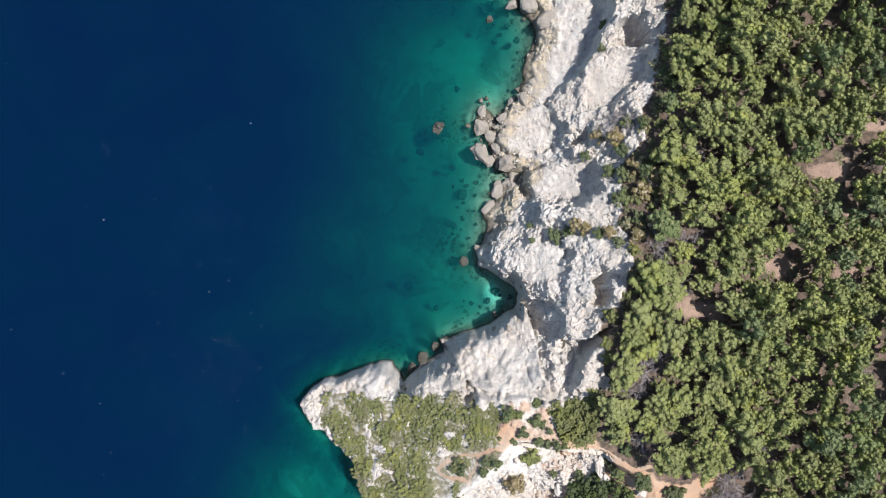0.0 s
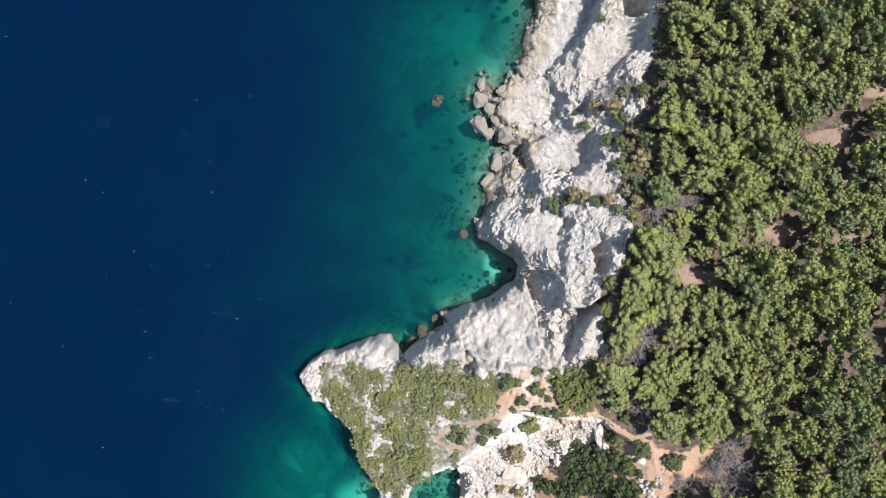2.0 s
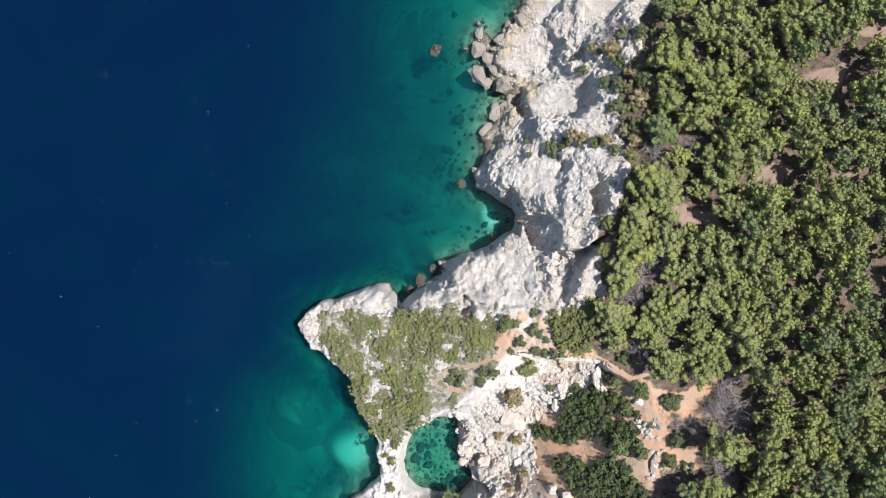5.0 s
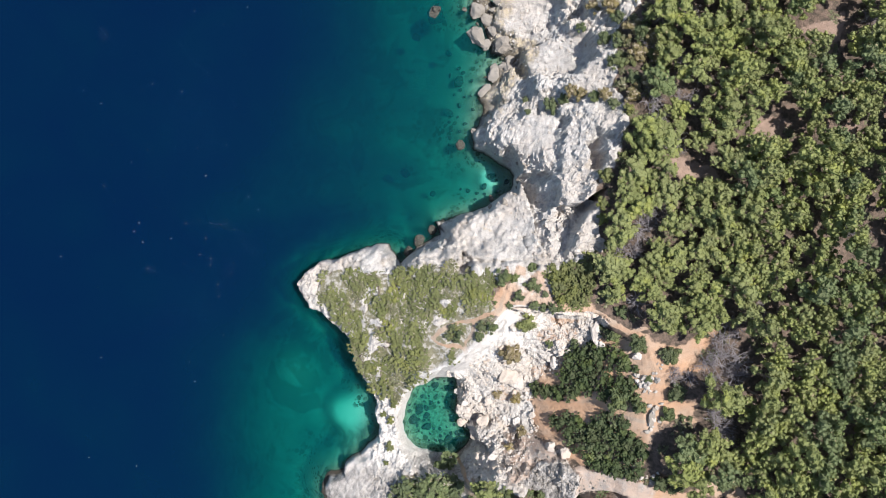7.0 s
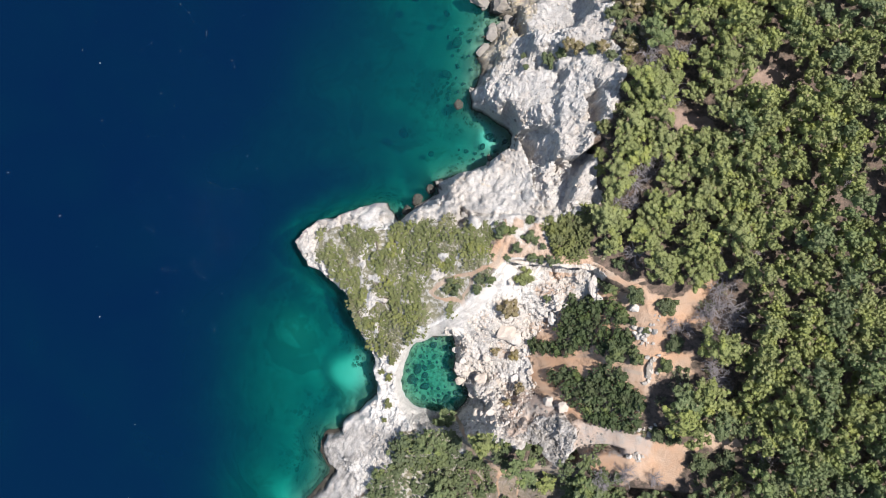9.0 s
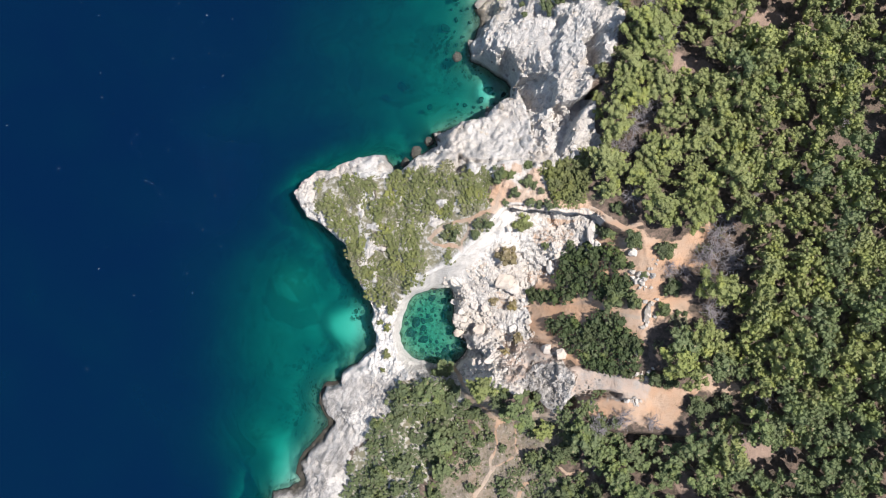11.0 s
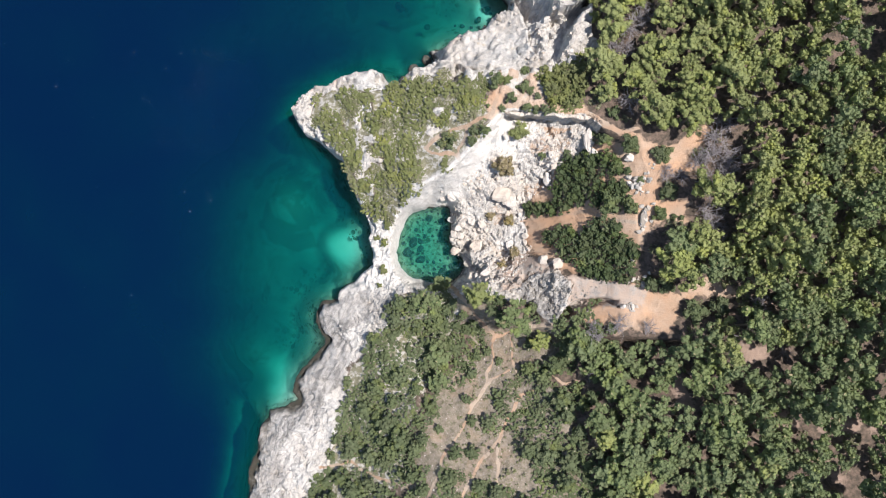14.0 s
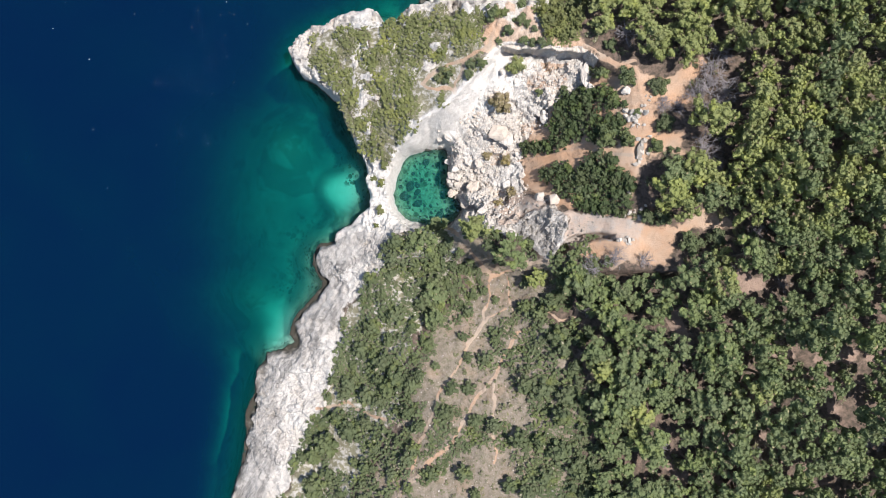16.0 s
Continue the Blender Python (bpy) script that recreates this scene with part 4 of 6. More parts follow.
# the rock breaks into flat-topped blocks
for block, share, seed in ((2.4, 0.35, 1), (0.95, 0.60, 3)):
    bx, by, lift = cells(GX + 0.5 * fbm(GX, GY, 1.5, 2, 1), GY + 0.5 * fbm(GX, GY, 1.5, 2, 4), block, seed)
    m = share * ZONES["crag"]
    GZ = GZ * (1 - m) + m * (sample(GZ, bx, by) + (lift - 0.5) * 0.22 * block + 0.10 * (GX - bx))
# the sea floor is worn smooth
wet = np.minimum(GZ, -0.4)
left, right = (XS[1:-1] - XS[:-2])[:, None], (XS[2:] - XS[1:-1])[:, None]
for k in range(40):
    across_x = (wet[:-2, 1:-1] * right + wet[2:, 1:-1] * left) / (left + right)
    wet[1:-1, 1:-1] = (wet[1:-1, 1:-1] * 2 + across_x * 2 + wet[1:-1, :-2] + wet[1:-1, 2:]) / 6
out_share = step(-LAND, 1.0, 3.5) * 0.9 * step(GX, -75, -62)
GZ = GZ * (1 - out_share) + wet * out_share
ground_mesh = mesh_from("ground", np.stack([GX, GY, GZ], -1).reshape(-1, 3), grid_quads(len(XS), len(YS)), GROUND, ZONES, True)
crag_face = (ZONES["crag"][:-1, :-1] > 0.45).ravel()
ground_mesh.polygons.foreach_set("use_smooth", ~crag_face)
ground = tagged(new("ground", ground_mesh), "pale limestone cliffs, scrub and forest floor on a rocky coast", "ground", kind="structure")

wxs, wys = stretch(np.arange(-95, 40, 1.1)), stretch(np.arange(-135, 68, 1.1))
wgx, wgy = np.meshgrid(wxs, wys, indexing="ij")
water_depth = np.maximum(-sample(GZ, wgx, wgy), 0)
for k in range(8):
    water_depth[1:-1, 1:-1] = (water_depth[1:-1, 1:-1] * 2 + water_depth[:-2, 1:-1] + water_depth[2:, 1:-1] + water_depth[1:-1, :-2] + water_depth[1:-1, 2:]) / 6
water_mesh = mesh_from("water", np.stack([wgx, wgy, np.zeros_like(wgx)], -1).reshape(-1, 3), grid_quads(len(wxs), len(wys)), WATER, {"depth": water_depth}, True)
water = tagged(new("water", water_mesh), "clear calm sea, deep navy offshore and turquoise over shoals", "sea", kind="structure")


# ---------- plants ----------
def part(name, mesh, parent, label=""):
    ob = new(name, mesh)
    ob.parent = parent
    return tagged(ob, label)


def quad_ball(k=3):
    """Corners and quads of a round ball made of six bulged squares, without its underside."""
    co, quads = [], []
    u = np.linspace(-1, 1, k + 1)
    for axis in range(3):
        for side in (-1, 1):
            if axis == 2 and side == -1:
                continue
            base = len(co)
            for a in u:
                for b in u:
                    p = [0.0, 0.0, 0.0]
                    p[axis], p[(axis + 1) % 3], p[(axis + 2) % 3] = side, math.tan(a * 0.785), math.tan(b * 0.785)
                    co.append(np.array(p) / np.linalg.norm(p))
            for m in range(k):
                for q in range(k):
                    c = [base + m * (k + 1) + q, base + (m + 1) * (k + 1) + q, base + (m + 1) * (k + 1) + q + 1, base + m * (k + 1) + q + 1]
                    quads.append(c if side > 0 else c[::-1])
    co, quads = np.array(co), np.array(quads)
    return co, quads[co[quads][:, :, 2].mean(1) > -0.3]


BALL_V, BALL_F = quad_ball(2)


def dome():
    """A low six-sided dome."""
    ang = np.arange(6) * math.pi / 3
    low = np.stack([np.cos(ang), np.sin(ang), np.full(6, -0.1)], -1)
    high = np.stack([0.68 * np.cos(ang + 0.3), 0.68 * np.sin(ang + 0.3), np.full(6, 0.74)], -1)
    sides = [(i, (i + 1) % 6, 6 + (i + 1) % 6, 6 + i) for i in range(6)]
    return np.concatenate([low, high]), np.array(sides + [(6, 7, 8, 9), (6, 9, 10, 11)])


DOME_V, DOME_F = dome()


def leaves(rng, lobes, count, size, tree=0.0, down=-0.25, ball_v=BALL_V, ball_f=BALL_F, flat=0.82, core=0.80):
    """Small leaf tufts over round lobes (x, y, z, radius). Gives corners and their tone, random per lobe with top light
    and inner shade put in.
    """
    co, tone = [], []
    for lx, ly, lz, r in lobes:
        k = max(6, int(count * r * r))
        d = rng.normal(size=(k, 3))
        d /= np.linalg.norm(d, axis=1)[:, None]
        d[:, 2] = np.where(d[:, 2] < down, -d[:, 2], d[:, 2])
        p = np.array([lx, ly, lz]) + d * r * rng.uniform(0.80, 1.12, (k, 1)) * np.array([1, 1, flat])
        nrm = d + rng.normal(size=(k, 3)) * 0.48
        nrm /= np.linalg.norm(nrm, axis=1)[:, None]
        a = np.cross(nrm, rng.normal(size=(k, 3)))
        a /= np.linalg.norm(a, axis=1)[:, None]
        b = np.cross(nrm, a)
        s = size * rng.uniform(0.6, 1.3, (k, 1))
        hue = rng.uniform(0.27, 0.73)
        co.append(np.stack([p - a * s, p - b * s * 0.62 + nrm * s * 0.2, p + a * s, p + b * s * 0.62 + nrm * s * 0.2], 1))
        # light from above put into the tone: lighter the more a tuft faces up
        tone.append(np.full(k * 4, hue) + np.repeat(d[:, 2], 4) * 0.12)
        spin = rng.uniform(0, 6.28)
        ball = ball_v @ np.array([[math.cos(spin), math.sin(spin), 0], [-math.sin(spin), math.cos(spin), 0], [0, 0, 1]])
        lump = ball * (core + 0.12 * np.sin(ball @ rng.uniform(-5, 5, (3, 1)) + rng.uniform(0, 6)))
        heart = np.array([lx, ly, lz]) + lump * r * np.array([1, 1, flat])
        co.append(heart[ball_f])
        # the lobe's inner shade put into the tone: its heart is darker
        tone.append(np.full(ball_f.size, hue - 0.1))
    return np.concatenate(co).reshape(-1, 3), np.concatenate(tone)


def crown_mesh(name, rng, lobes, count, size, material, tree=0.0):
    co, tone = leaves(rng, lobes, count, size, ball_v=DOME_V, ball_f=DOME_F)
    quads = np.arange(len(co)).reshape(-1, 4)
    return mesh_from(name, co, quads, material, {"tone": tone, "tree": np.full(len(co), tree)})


def branch(co, quads, a, b, ra, rb, sides=5):
    a, b = np.array(a, float), np.array(b, float)
    w = (b - a) / np.linalg.norm(b - a)
    u = np.cross(w, (0.3, 0.9, 0.2))
    u /= np.linalg.norm(u)
    v = np.cross(w, u)
    ang = np.arange(sides) * 2 * math.pi / sides
    ring = np.cos(ang)[:, None] * u + np.sin(ang)[:, None] * v
    base = sum(len(c) for c in co)
    co.append(np.concatenate([a + ring * ra, b + ring * rb]))
    for i in range(sides):
        j = (i + 1) % sides
        quads.append((base + i, base + j, base + sides + j, base + sides + i))


def pine_shape(rng, big=1.0):
    """Lobes of one pine's crown and its woody frame."""
    tall, spread = rng.uniform(4.8, 7.2) * big, rng.uniform(2.0, 2.9) * big
    lobes, co, quads = [], [], []
    lean = rng.normal(size=2) * 0.35
    topx, topy = lean * 1.2
    branch(co, quads, (0, 0, -0.6), (lean[0], lean[1], tall * 0.5), 0.22 * big, 0.16 * big, 7)
    branch(co, quads, (lean[0], lean[1], tall * 0.5), (topx, topy, tall * 0.9), 0.16 * big, 0.05, 6)
    oval, axis = rng.uniform(0.75, 1.0), rng.uniform(0, 3.14)
    for i in range(10):
        ang, q = i * 2.4 + rng.normal() * 0.35, math.sqrt((i + 0.3) / 10) * rng.uniform(0.86, 1.14)
        u, v = q * spread * 0.98 * math.cos(ang), q * spread * 0.98 * oval * math.sin(ang)
        c = (topx + u * math.cos(axis) - v * math.sin(axis), topy + u * math.sin(axis) + v * math.cos(axis), tall * (0.92 - 0.36 * q ** 2.0 + rng.normal() * 0.07))
        bunch = rng.uniform(0.75, 1.15) * (1.1 - 0.2 * q) * big
        lobes.append((c[0], c[1], c[2] - 0.1, bunch * 0.92))
        for j in range(3):
            a, t = j * 2.1 + rng.uniform(0, 0.8), math.sqrt((j + 0.5) / 3) * rng.uniform(0.85, 1.1)
            lobes.append((c[0] + bunch * t * math.cos(a), c[1] + bunch * t * math.sin(a), c[2] + bunch * (0.66 - 0.62 * t * t + rng.normal() * 0.07), rng.uniform(0.32, 0.5) * big))
        if i > 1:
            h = tall * rng.uniform(0.4, 0.6)
            branch(co, quads, (lean[0] * h / tall * 2, lean[1] * h / tall * 2, h), (c[0] * 0.92, c[1] * 0.92, c[2] - 0.15), 0.08 * big, 0.025, 4)
    return lobes, np.concatenate(co), np.array(quads)


def turned(co, x, y, z, ang, s=1.0, sz=1.0):
    c, k = math.cos(ang), math.sin(ang)
    return np.stack([x + s * (co[:, 0] * c - co[:, 1] * k), y + s * (co[:, 0] * k + co[:, 1] * c), z + s * sz * co[:, 2]], -1)


def scatter(rng, box, gap, tries, allowed):
    """Places at least gap apart (a number or a function of place) where allowed holds."""
    x, y = rng.uniform(box[0], box[1], tries), rng.uniform(box[2], box[3], tries)
    keep = allowed(x, y)
    x, y = x[keep], y[keep]
    cell, held, out = gap, {}, []
    for px, py in zip(x, y):
        a, b = int(px // cell), int(py // cell)
        if any((px - qx) ** 2 + (py - qy) ** 2 < gap * gap for i in (-1, 0, 1) for j in (-1, 0, 1) for qx, qy in held.get((a + i, b + j), ())):
            continue
        held.setdefault((a, b), []).append((px, py))
        out.append((px, py))
    return out


def free(x, y, margin=0.5):
    """True away from rock, soil, clearings, paths and water."""
    ok = sample(LAND, x, y) > 1
    for key in ("rock", "soil", "clear", "path", "gravel"):
        ok &= sample(ZONES[key], x, y) < margin
    return ok


def off_paths(x, y, gap):
    """True where no trodden path runs within gap metres."""
    ok = np.ones(x.shape, bool)
    for half, line in PATHS:
        ok &= to_line(line, x, y, False) > gap
    return ok


# dense dark lentisc thickets on the basin's eastern side
THICKETS = [[(18.5, -53.2), (18.2, -51.0), (21.6, -49.4), (24.2, -44.2), (25.8, -42.3), (33.1, -42.1), (34.6, -44.7), (32.0, -46.3), (34.4, -48.9), (34.1, -51.4), (30.5, -51.2), (28.4, -51.0)],
            [(20.4, -56.2), (21.9, -55.3), (26.3, -54.4), (30.5, -54.0), (36.8, -57.2), (36.3, -60.9), (36.0, -63.5), (28.5, -63.3), (24.8, -61.4), (22.9, -58.8)]]


def in_thicket(x, y, grow=0.0):
    return np.maximum(inside(THICKETS[0], x, y), inside(THICKETS[1], x, y)) > -grow


# bare dead shrubs: place and width
DEAD_NORTH = [(36.3, 0.9, 4.4), (37.8, -1.0, 3.6), (39.7, -5.9, 4.4), (38.8, -17.6, 3.6), (33.9, -20.5, 4.6), (35.8, -18.5, 3.8), (43.6, 1.9, 3.0), (43.6, 16.5, 3.4), (45.6, 4.8, 3.4), (42.2, 8.7, 3.0), (31.9, -24.4, 3.8),
              (33.9, -24.4, 3.4), (49.4, -39.9, 5.0), (48.5, -42.9, 5.0), (50.4, -37.0, 4.0), (54.3, -34.6, 4.0), (46.5, -43.8, 3.8), (40.7, -45.8, 3.0), (43.6, -46.3, 3.0), (47.5, -46.7, 3.4), (34.9, -33.1, 4.0),
              (48.0, -33.1, 2.4), (69.9, -20.5, 4.2), (72.8, 14.5, 3.4), (38.8, 4.8, 3.4), (31.0, 23.3, 4.4), (33.9, 22.8, 3.4), (36.8, 11.6, 2.8), (41.7, 1.9, 3.0)]
DEAD_SOUTH = [(29.6, -73.7, 3.8), (33.4, -72.2, 3.8), (38.3, -72.7, 3.0), (51.8, -74.6, 2.8), (65.3, -73.5, 3.0), (60.5, -76.5, 2.6), (40.5, -104.8, 3.0), (45.3, -103.8, 2.6), (75.3, -102.6, 3.8), (73.4, -103.6, 3.0), (29.6, -82.4, 2.6),
              (56.0, -105.7, 2.6), (52.0, -89.1, 3.0), (43.3, -90.1, 2.6), (47.8, -52.4, 4.4), (48.3, -54.4, 4.0), (56.4, -68.4, 4.0), (57.2, -30.4, 4.0), (51.5, -43.5, 4.6), (51.0, -46.0, 4.0), (49.5, -56.0, 3.5), (39.9, 37.9, 2.4)]
DEAD_SPOTS = DEAD_NORTH + DEAD_SOUTH


def pine_ground(x, y):
    ok = free(x, y, 0.35) & ~in_thicket(x, y, 2.6)
    for cx, cy, rr in ((31.5, -36.5, 5.0), (50.3, -41.6, 4.6), (48.2, -53.5, 3.0), (36.4, -48.5, 5.0), (37.3, -54.0, 3.6), (35.2, -60.0, 3.2), (34.4, -21.5, 2.6), (55.8, -33.0, 2.6), (34.5, -33.4, 2.6), (35.0, -41.0, 4.5), (40.0, -65.5, 3.5), (50.6, -67.6, 4.6), (46.0, -67.6, 4.0)):
        ok &= (x - cx - 0.8) ** 2 + (y - cy) ** 2 > rr * rr
    for cx, cy, wide in DEAD_SPOTS:
        ok &= (x - cx) ** 2 + (y - cy) ** 2 > (0.3 * wide + 1.3) ** 2
    for dx, dy in ((-3.0, 0.3), (-1.8, 0), (0, 1.8), (0, -1.8), (1.8, 0)):
        ok &= sample(ZONES["clear"], x + dx, y + dy) < 0.5
    for dx, dy in ((-3.6, 0.5), (-2.0, 0), (0, 2.8), (0, -2.4), (2.0, 0), (1.5, 2.0), (-1.5, 2.0)):
        ok &= sample(ZONES["soil"], x + dx, y + dy) < 0.5
    east = np.interp(y, [-140, -110, -85, -74, -66, -36, -27, -12, 0, 20, 40, 60], [31, 31.5, 30, 27, 38, 33, 30, 33, 36.5, 39, 43, 44.5])
    sparse = (x > east - 1)
    return ok & sparse & (fbm(x, y, 9, 3, 5) > -0.6 + np.maximum(0.36 * step(x, 50, 64), 0.16 * step(-y, 74, 84)))


rng = np.random.default_rng(5)
pine_spots = scatter(rng, (22, 84, -128, 58), 2.75, 60000, pine_ground)
pine_spots = [(1.3, -66.9), (-0.3, -69.8), (8.6, -67.6), (15.2, -70.6), (20.4, -76.4), (63.5, 18.6), (66.8, 19.2), (61.0, 16.4), (71.8, 17.2), (73.4, 13.4), (71.6, 9.2), (60.6, 20.4), (64.2, 22.6), (76.0, 16.4), (1.3, -79.4), (1.9, -84.6)] + pine_spots
PINES = []
for k in range(10):
    r = np.random.default_rng(100 + k)
    lobes, wood, wood_q = pine_shape(r)
    root = new("pine_tree")
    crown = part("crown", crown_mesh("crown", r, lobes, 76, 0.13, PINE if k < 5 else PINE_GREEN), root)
    trunk = part("trunk", mesh_from("trunk", wood, wood_q, BARK, smooth=True), root, "grey-brown trunk with spreading limbs")
    tagged(root, "Aleppo pine with a lobed yellow-green crown in the forest" if k < 5 else "Aleppo pine with a lobed mid-green crown on the slope", "tree", "pines of the coastal forest")
    PINES.append(root)
near_pines = sorted((p for p in pine_spots), key=lambda p: p[0])[:300]
far_pines = [p for p in pine_spots if p not in set(near_pines)]


def greener(x, y):
    """True where the mid-green kind of pine grows."""
    return rng.random() < 0.08 + 0.8 * float(step(-y, 55, 70)) + 0.35 * float(step(x, 56, 74))


def pine_height(x):
    return 0.66 + 0.5 * float(step(x, 34, 62))


used = set()
for i, (x, y) in enumerate(near_pines):
    k = i % 5 + 5 * greener(x, y)
    z = float(sample(GZ, np.array([x]), np.array([y]))[0])
    s = rng.uniform(0.72, 1.2)
    m = pose(x, y, z, 0, 0, rng.uniform(0, 360))
    root = PINES[k]
    if k not in used:
        used.add(k)
        root.matrix_basis = m
    else:
        root = copy_thing(root, m)
    root.scale = (s, s, s * rng.uniform(0.9, 1.1) * pine_height(x))


def gather(name, spots, shapes, size_range, material, sink=0.0, tall=(0.5, 1.0)):
    """Many plants in one mesh."""
    cos, tones, trees = [], [], []
    for i, (x, y) in enumerate(spots):
        co, tone = shapes[i % len(shapes)]
        z = float(sample(GZ, np.array([x]), np.array([y]))[0]) - sink
        cos.append(turned(co, x, y, z, rng.uniform(0, 6.28), size_range[0] + (size_range[1] - size_range[0]) * rng.random() ** 1.6, rng.uniform(*tall)))
        tones.append(tone)
        trees.append(np.full(len(co), rng.random()))
    co = np.concatenate(cos)
    return mesh_from(name, co, np.arange(len(co)).reshape(-1, 4), material, {"tone": np.concatenate(tones), "tree": np.concatenate(trees)})


def mesh_arrays(me):
    co = np.empty(len(me.vertices) * 3, np.float32)
    me.vertices.foreach_get("co", co)
    tone = np.empty(len(me.vertices), np.float32)
    me.attributes["tone"].data.foreach_get("value", tone)
    return co.reshape(-1, 3), tone


pine_shapes = [mesh_arrays(root.children[0].data if root.children[0].name.startswith("crown") else root.children[1].data) for root in PINES]
far_green = [greener(x, y) for x, y in far_pines]
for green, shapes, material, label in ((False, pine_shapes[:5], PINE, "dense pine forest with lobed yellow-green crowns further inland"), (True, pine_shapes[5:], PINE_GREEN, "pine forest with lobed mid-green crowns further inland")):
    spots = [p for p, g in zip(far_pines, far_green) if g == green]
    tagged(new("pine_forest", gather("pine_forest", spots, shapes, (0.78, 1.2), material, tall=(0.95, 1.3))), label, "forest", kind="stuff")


def bush_lobes(r, width, height, k, small=1.0):
    lobes = [(0, 0, height * 0.5, width * 0.26)]
    for i in range(k):
        a, t = i * 2.4 + r.normal() * 0.35, math.sqrt((i + 0.7) / k)
        q = width * 0.38 * t * r.uniform(0.85, 1.15)
        lobes.append((q * math.cos(a), q * math.sin(a), height * (0.62 - 0.34 * t * t + r.normal() * 0.07), width * r.uniform(0.12, 0.2) * small))
    return lobes


def bushes(name, label, category, group, material, spots, sizes, seed, count=110, size=0.13, k=9, small=1.0):
    """Separate shrubs, each with a few stems and a leafy crown."""
    made = []
    for v in range(5):
        r = np.random.default_rng(seed + v)
        lobes = bush_lobes(r, 2.4, 1.6, k, small)
        root = new(name)
        part("crown", crown_mesh("crown", r, lobes, count, size, material), root)
        co, quads = [], []
        for lx, ly, lz, lr in lobes[1:6]:
            branch(co, quads, (0, 0, -0.3), (lx, ly, lz), 0.05, 0.015, 4)
        part("stems", mesh_from("stems", np.concatenate(co), np.array(quads), BARK, smooth=True), root)
        made.append(tagged(root, label, category, group))
    used_here = set()
    for i, spot in enumerate(spots):
        x, y = spot[:2]
        v = i % 5
        z = float(sample(GZ, np.array([x]), np.array([y]))[0])
        s = (spot[2] / 2.4) if len(spot) > 2 else rng.uniform(*sizes)
        m = pose(x, y, z, 0, 0, rng.uniform(0, 360))
        root = made[v]
        if v in used_here:
            root = copy_thing(root, m)
        else:
            used_here.add(v)
            root.matrix_basis = m
        root.scale = (s, s, s * rng.uniform(0.75, 1.05))
    for v in range(5):
        if v not in used_here:
            for o in (*made[v].children_recursive, made[v]):
                bpy.data.objects.remove(o)


# dark thickets by the basin
spots = scatter(rng, (16, 38, -66, -38), 1.0, 9000, lambda x, y: in_thicket(x, y, 1.0) & in_thicket(x + 2.6 * fbm(x, y, 4.5, 3, 5), y + 2.6 * fbm(x, y, 4.5, 3, 6)) & off_paths(x, y, 0.8))
bushes("lentisc_bush", "dense dark green lentisc bush in a thicket beside the basin", "bush", "lentisc thicket", LENTISC, [p for k, p in enumerate(spots) if k % 6], (0.8, 1.45), 300, 100, 0.10, 18, 0.62)
bushes("thicket_shrub", "mid-green shrub among dark lentisc beside the basin", "bush", "lentisc thicket", SHRUB, spots[::6], (0.8, 1.3), 320, 100, 0.10, 14, 0.7)
# scrub of the headland
rng2 = np.random.default_rng(8)
head = scatter(rng2, (-28, 28, -58, -24), 0.85, 60000, lambda x, y: free(x, y, 0.55) & off_paths(x, y, 1.15) & (sample(LAND, x, y) > 1.8) & (x < np.interp(y, [-58, -36, -27], [10, 27, 27])) & (inside(BASIN, x, y) < -0.8) & (fbm(x, y, 5.0, 4, 5) > -0.16 - 0.06 * step(x, -14, 0)))
mounds = []
for v in range(8):
    r = np.random.default_rng(400 + v)
    mat = [(0.0, 0.0, 0.16, 0.40)]
    for i in range(16):
        a, q = i * 2.4 + r.normal() * 0.3, 1.15 * math.sqrt((i + 0.7) / 16)
        mat.append((q * math.cos(a) * 1.2, q * math.sin(a) * 0.9, r.uniform(0.10, 0.30) * (1.25 - 0.6 * q), r.uniform(0.28, 0.48)))
    mounds.append(leaves(r, mat, 74, 0.10, ball_v=DOME_V, ball_f=DOME_F, flat=0.6, core=0.66))
grey_share = [float(fbm(np.array([x]), np.array([y]), 4.0, 3, 3)[0]) > 0.16 for x, y in head]
tagged(new("headland_scrub", gather("headland_scrub", [p for p, g in zip(head, grey_share) if not g], mounds, (0.6, 1.45), SCRUB, sink=0.06, tall=(0.3, 0.7))), "low wind-clipped olive-green scrub carpeting the headland", "scrub", kind="stuff")
tagged(new("dry_headland_scrub", gather("dry_headland_scrub", [p for p, g in zip(head, grey_share) if g], mounds, (0.5, 1.1), UNDER, sink=0.06, tall=(0.3, 0.6))), "low grey-green dry scrub in patches on the headland", "scrub", kind="stuff")
MASS = [(19.4, -27.1), (23.2, -26.6), (27.1, -27.0), (27.7, -32.0), (24.7, -34.5), (20.7, -33.3), (19.7, -29.3)]
mass = scatter(rng2, (18, 29, -36, -26), 1.25, 3000, lambda x, y: inside(MASS, x, y) > 0.3)
bushes("thicket_bush", "mid-green evergreen bush in a thicket on the neck", "bush", "thicket on the neck", SCRUB, mass, (0.9, 1.2), 430, 110, 0.10, 16, 0.66)
